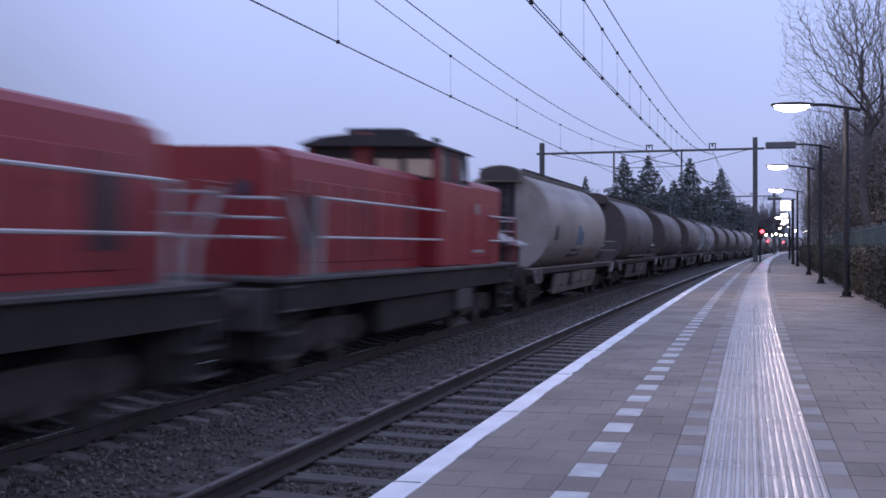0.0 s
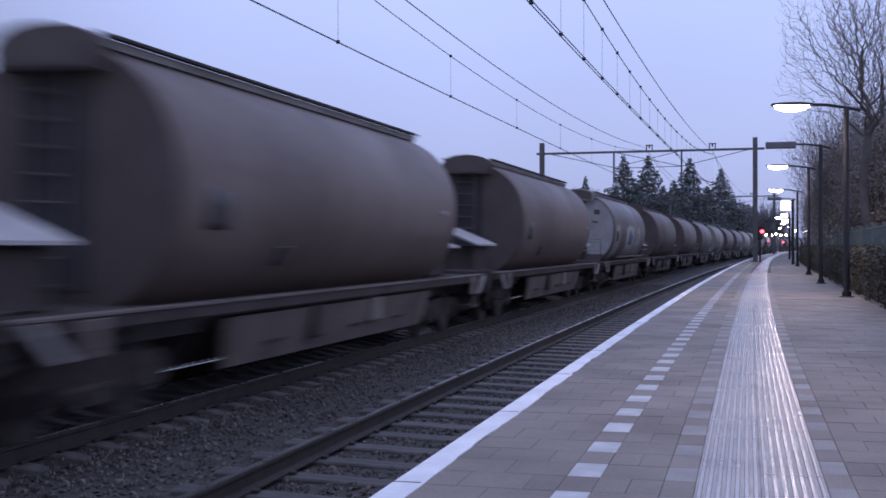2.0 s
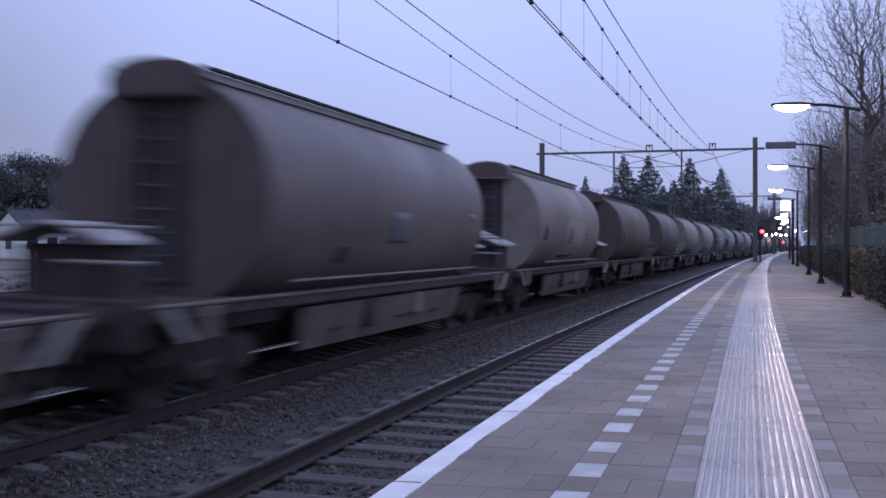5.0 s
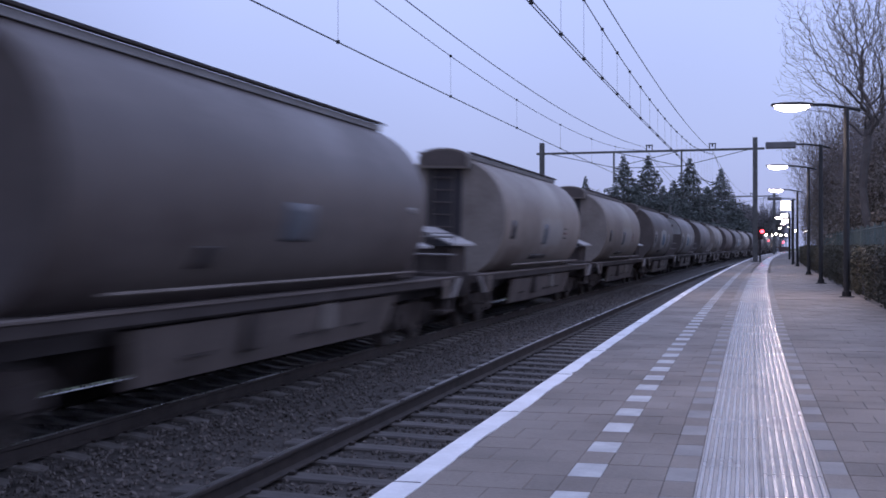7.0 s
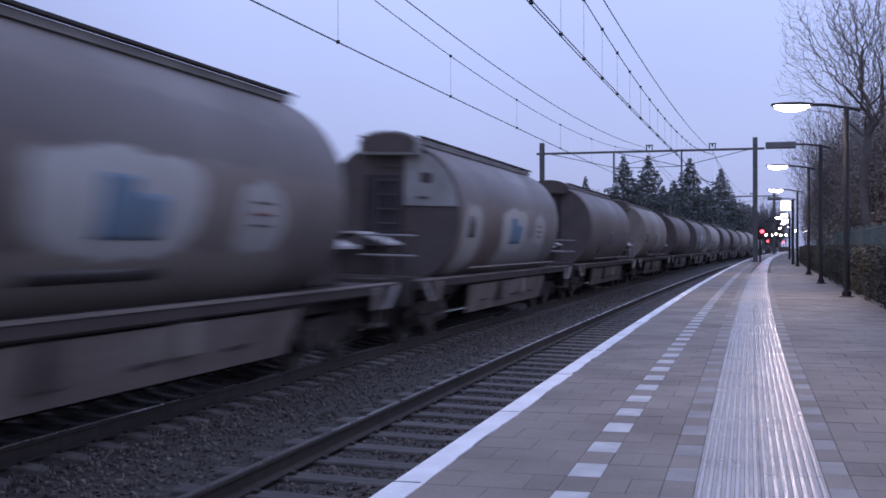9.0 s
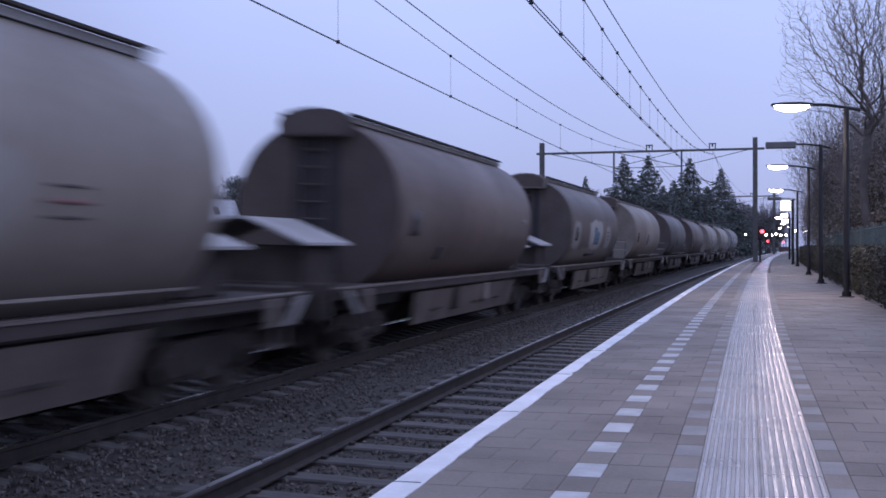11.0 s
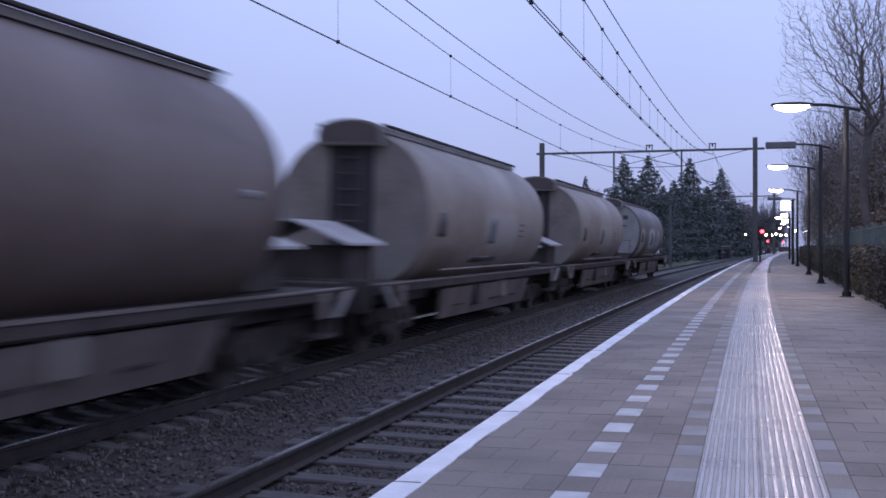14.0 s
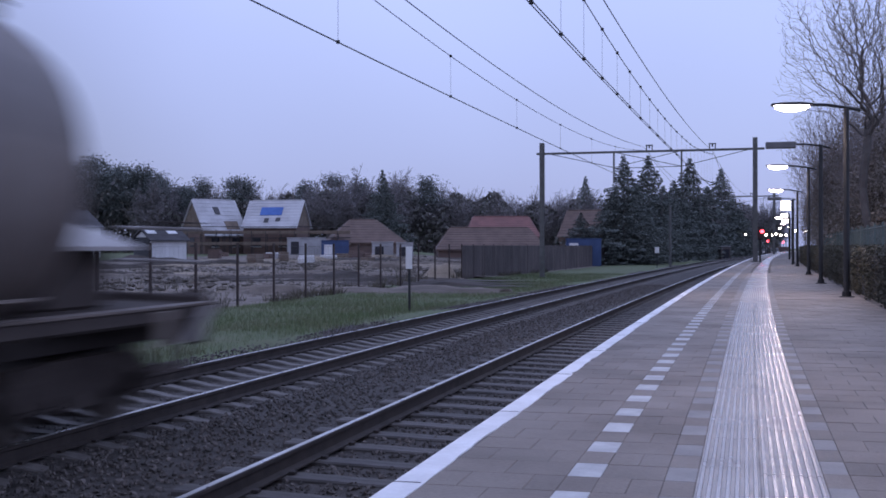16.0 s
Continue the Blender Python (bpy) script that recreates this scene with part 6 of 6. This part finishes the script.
def woods():
    rng = random.Random(17)
    kinds = []
    for i in range(3):
        top = thing("bare_tree", (0, 0, 0))
        vt, ft, vb, fb = bare_tree_mesh(50 + i, 11.0, 0.2, 0.8, 4)
        # thicken the far twigs into a soft winter crown
        g = np.random.default_rng(60 + i)
        raw("trunk", vt, ft, M_BARK, top)
        q = np.array([tuple(v) for v in vb])
        q = q[g.integers(0, len(q), 2600)] + g.normal(size=(2600, 3)) * 0.35
        lv, lf = leaves(g, q, 0.34)
        lv = lv.reshape(-1, 4, 3)
        mid_ = lv.mean(1, keepdims=True)
        side = (lv[:, 1] - lv[:, 3])[:, None, :]
        lv[:, 1] = mid_[:, 0] + side[:, 0] * 0.10
        lv[:, 3] = mid_[:, 0] - side[:, 0] * 0.10
        crown = raw("crown", np.concatenate([lv.reshape(-1, 3), np.array([tuple(v) for v in vb])]), lf + [tuple(k + len(lf) * 4 for k in f) for f in fb], M_HAZETWIG, top)
        h = max(v.z for v in vb)
        kinds.append((top, h, "leafless winter tree at the edge of the wood"))
    for i in range(2):
        top = thing("pine", (0, 0, 0))
        part("trunk", T([(0, 0, -0.1), (0.1, 0.05, 5), (0.0, 0.1, 11.5)], 0.2, 7, 0.06), M_BARK, top)
        v, f = pine_mesh(80 + i, 13.0)
        raw("crown", v, f, M_PINE, top)
        kinds.append((top, 13.0, "dark pine with a tufted crown at the wood's edge"))
    used = set()
    # the skyline: slope across, height of the tops over the eye as a slope
    sky = [(-0.46, 0.074), (-0.36, 0.073), (-0.315, 0.076), (-0.29, 0.066), (-0.265, 0.069), (-0.245, 0.066), (-0.22, 0.055), (-0.19, 0.053), (-0.165, 0.056), (-0.145, 0.049), (-0.12, 0.053), (-0.10, 0.062), (-0.08, 0.066), (-0.06, 0.060), (-0.04, 0.066), (-0.02, 0.060), (0.0, 0.052), (0.03, 0.054), (0.06, 0.055), (0.085, 0.050), (0.11, 0.056), (0.14, 0.052), (0.2, 0.045), (0.26, 0.045)]
    a = -0.46
    while a < 0.29:
        for row, (d0, frac) in enumerate(((185, 1.0), (205, 0.97), (225, 0.9))):
            ax = a + rng.uniform(-0.008, 0.008)
            if -0.42 < ax < 0.29:
                slope = float(np.interp(ax, [q[0] for q in sky], [q[1] for q in sky]))
                d = d0 + rng.uniform(-8, 8) + (130 if ax > 0.235 else 0)
                h = (slope * d + 1.9) * frac * rng.uniform(0.80, 1.02)
                pine = ax < -0.22 and rng.random() < 0.7 or rng.random() < 0.25 and ax < 0.0
                k = rng.choice((3, 4)) if pine else rng.choice((0, 1, 2))
                src, hh, lab = kinds[k]
                m = Matrix.Translation(spot(ax, d)) @ Matrix.Rotation(rng.uniform(0, 6), 4, "Z")
                if k in used:
                    ob = copy_thing(src, m)
                else:
                    ob = src
                    ob.matrix_basis = m
                    used.add(k)
                f = h / hh
                ob.scale = (f * 1.05, f * 1.05, f)
                tagged(ob, lab, "tree", "trees of the wood behind the site")
        a += 0.011
    # undergrowth that closes the wood below
    g = np.random.default_rng(99)
    n = 60000
    ax = -0.44 + 0.73 * g.random(n)
    d = 178 + 62 * g.random(n) + np.where(ax > 0.235, 130, 0)
    hz = (np.interp(ax, [q[0] for q in sky], [q[1] for q in sky]) * d + 1.9) * (0.74 + 0.12 * np.sin(ax * 61) * np.sin(ax * 23 + 1) + 0.10 * np.sin(ax * 173))
    z = -1.0 + g.random(n) ** 0.85 * hz
    pts = np.stack([-math.sin(YAW) * d + math.cos(YAW) * ax * d, math.cos(YAW) * d + math.sin(YAW) * ax * d, z], 1)
    v, f = leaves(g, pts, 0.42)
    ob = raw("undergrowth", v, f, mat("dusky_undergrowth", (0.12, 0.11, 0.10), (0.08, 0.082, 0.07), 0.9, scale=0.3, fine=4, bump=0, rnd=0.4))
    tagged(ob, "dark tangled undergrowth along the edge of the wood", "undergrowth", kind="stuff")


def spruces():
    a = spruce(0.156, 125, 12.0, 3.0, 3)
    b = spruce(0.177, 142, 13.4, 3.2, 4)
    spruce(0.213, 176, 15.6, 4.2, 5, a)
    spruce(0.240, 216, 16.8, 4.0, 6, b)
    spruce(0.199, 182, 12.6, 3.6, 7, b)
    spruce(0.228, 205, 12.8, 4.0, 8, a)
    spruce(0.250, 225, 12.0, 3.4, 14, b)
    spruce(0.146, 128, 8.2, 2.6, 15, b)
    spruce(0.167, 130, 9.0, 2.8, 16, a)
    spruce(0.190, 160, 10.6, 3.0, 17, b)
    spruce(0.206, 168, 9.6, 3.0, 18, a)
    spruce(0.220, 190, 10.0, 3.4, 19, b)
    spruce(0.123, 190, 13.8, 2.4, 9, b)
    spruce(0.119, 128, 5.8, 2.1, 10, a)
    spruce(-0.052, 165, 12.0, 2.6, 11, a)
    spruce(0.243, 214, 9.0, 3.4, 12, a)
    spruce(0.258, 240, 9.0, 3.4, 13, b)


def car(across, deep, turn, lights=True):
    top = thing("car", spot(across, deep, -0.95), facing(across) + radians(turn))
    part("car_body", prism(bmesh.new(), [(-2.1, 0.3), (2.1, 0.3), (2.15, 0.75), (1.3, 0.95), (0.8, 1.42), (-1.2, 1.45), (-2.0, 0.95), (-2.15, 0.7)], -0.82, 0.82), M_CARPAINT, top)
    for x in (-1.3, 1.3):
        for y in (-0.78, 0.78):
            part("wheel", T([(x, y - 0.1, 0.32), (x, y + 0.1, 0.32)], 0.32, 14), M_DARK, top)
    for y in (-0.6, 0.6):
        part("headlight", T([(2.12, y, 0.68), (2.2, y, 0.68)], 0.22, 12), M_SIGNWHITE, top, "pale headlight lens")
        part("tail_light", T([(-2.2, y, 0.75), (-2.12, y, 0.75)], 0.12, 10), M_REDLIGHT, top, "red tail light")
    tagged(top, "dark car waiting behind the level crossing", "car", "cars at the level crossing")


def street_light(across, deep, h):
    top = thing("street_lamp", spot(across, deep, -1.0), facing(across))
    part("pole", T([(0, 0, 0), (0, 0, h)], 0.07, 6), M_DARK, top)
    part("lamp_head", T([(-0.2, 0, h), (0.2, 0, h)], 0.15, 8), M_HEADLIGHT, top, "glowing lamp head")
    tagged(top, "far street lamp glowing at the crossing", "street lamp", "street lamps at the crossing")


def crossing():
    for a, d, t in ((0.2585, 232, -70), (0.2755, 236, -100), (0.2860, 240, -88)):
        car(a, d, t)
    for a, d, h in ((0.2540, 215, 3.3), (0.2612, 218, 3.35), (0.2783, 220, 3.3), (0.2845, 222, 3.25), (0.2872, 230, 3.6), (0.2913, 226, 3.3), (0.2958, 228, 3.35), (0.2905, 250, 5.0), (0.2985, 270, 5.6), (0.3045, 200, 3.8), (0.3125, 190, 3.6)):
        street_light(a, d, h + 0.75)
    for a, d, h in ((0.2745, 219, 3.4), (0.2800, 221, 2.9), (0.2935, 224, 2.7)):
        top = thing("crossing_light", spot(a, d, -1.0), facing(a))
        part("pole", T([(0, 0, 0), (0, 0, h)], 0.06, 6), M_DARK, top)
        part("red_lamp", T([(0, -0.15, h), (0, -0.05, h)], 0.2, 10), M_REDLIGHT, top, "glowing red warning lamp")
        tagged(top, "red warning light flashing at the level crossing", "warning light", "warning lights at the crossing")
    cabin(0.2425, 170, 10, 1.4, 1.9, M_SCREEN, "dark trackside equipment cabinet beside the rails", "cabinet", -1.0)
    ob = part("barrier_wall", B(-9, 9, -0.1, 0.1, 0, 1.8), M_BRICK, None)
    ob.matrix_basis = Matrix.Translation(spot(0.262, 250, -1.0)) @ Matrix.Rotation(facing(0.262), 4, "Z")
    tagged(ob, "low brick wall beside the level crossing", "wall")


def grass():
    """Blades on the verge beside the far track."""
    g = np.random.default_rng(12)
    n = 90000
    s = 8 + 75 * g.random(n) ** 1.5
    o = -9.7 - 6.9 * g.random(n)
    x = o + np.interp(s, _g, _c)
    z = np.full(n, -1.08)
    h = g.uniform(0.05, 0.17, n)
    t = g.random(n) * 6.28
    w = 0.009
    lean = g.normal(size=(n, 2)) * 0.05
    v = np.stack([np.stack([x - np.cos(t) * w, s - np.sin(t) * w, z], 1), np.stack([x + np.cos(t) * w, s + np.sin(t) * w, z], 1), np.stack([x + lean[:, 0], s + lean[:, 1], z + h + 0.06], 1)], 1).reshape(-1, 3)
    ob = raw("grass_blades", v, [(3 * i, 3 * i + 1, 3 * i + 2) for i in range(n)], M_BLADE)
    tagged(ob, "short green grass on the railway verge", "grass", kind="stuff")


def weeds():
    """Dry brown weeds and rubble along the fence and over the site."""
    g = np.random.default_rng(44)
    n = 26000
    near = g.random(n) < 0.45
    s = np.where(near, 20 + 70 * g.random(n), 30 + 90 * g.random(n))
    o = np.where(near, -16.6 - g.exponential(0.7, n), -17.5 - 26 * g.random(n))
    clump = np.sin(s * 0.9 + o * 0.4) * np.sin(s * 0.37 - o * 1.3) > 0.05
    s, o = s[clump], o[clump]
    n = len(s)
    x = o + np.interp(s, _g, _c)
    z = np.array([site_level(a, b) for a, b in zip(x, s)]) - 0.05
    h = g.uniform(0.1, 0.45, n)
    t = g.random(n) * 6.28
    w = 0.02
    lean = g.normal(size=(n, 2)) * 0.12
    v = np.stack([np.stack([x - np.cos(t) * w, s - np.sin(t) * w, z], 1), np.stack([x + np.cos(t) * w, s + np.sin(t) * w, z], 1), np.stack([x + lean[:, 0], s + lean[:, 1], z + h], 1)], 1).reshape(-1, 3)
    ob = raw("dry_weeds", v, [(3 * i, 3 * i + 1, 3 * i + 2) for i in range(n)], mat("dry_weed", (0.12, 0.10, 0.07), (0.06, 0.06, 0.04), 0.95, scale=0.5, fine=6, bump=0, rnd=0.5))
    tagged(ob, "dry brown weeds scattered over the building site", "weeds", kind="stuff")
    # broken stones and clods
    g2 = np.random.default_rng(45)
    vs, fs = [], []
    base = np.array([(1, 0, 0), (-1, 0, 0), (0, 1, 0), (0, -1, 0), (0, 0, 1), (0, 0, -1)], float)
    tri = [(0, 2, 4), (2, 1, 4), (1, 3, 4), (3, 0, 4), (2, 0, 5), (1, 2, 5), (3, 1, 5), (0, 3, 5)]
    for i in range(2600):
        s_, o_ = 30 + 90 * g2.random(), -17.6 - 24 * g2.random()
        c = along(o_, s_, 0)
        c.z = site_level(c.x, c.y) + 0.02
        q = base * g2.uniform(0.5, 1.3, (6, 1)) * g2.uniform(0.05, 0.24) * np.array([1.4, 1.0, 0.6])
        k = len(vs)
        vs += [(c.x + a, c.y + b, c.z + d) for a, b, d in q]
        fs += [(k + a, k + b, k + d) for a, b, d in tri]
    ob = raw("soil_clods", vs, fs, mat("soil_clod", (0.17, 0.145, 0.12), (0.08, 0.068, 0.058), 0.95, scale=2, fine=10, rnd=0.6))
    tagged(ob, "clods and rubble strewn over the building site", "rubble", kind="stuff")


weeds()
site_fence()
marker_sign(-10.2, 34.0, 2.0, 0.2, 0.66)
marker_sign(-10.2, 108.0, 1.9, 0.4, 0.5)
houses()
site()
spruces()
woods()
crossing()
grass()
_pole = part("line_pole", T([(0, 0, 0), (0, 0, 5.5)], 0.11, 8), M_STEEL)
_pole.location = spot(0.196, 100, -1.0)
tagged(_pole, "plain grey steel pole beside the verge", "pole")


motions()
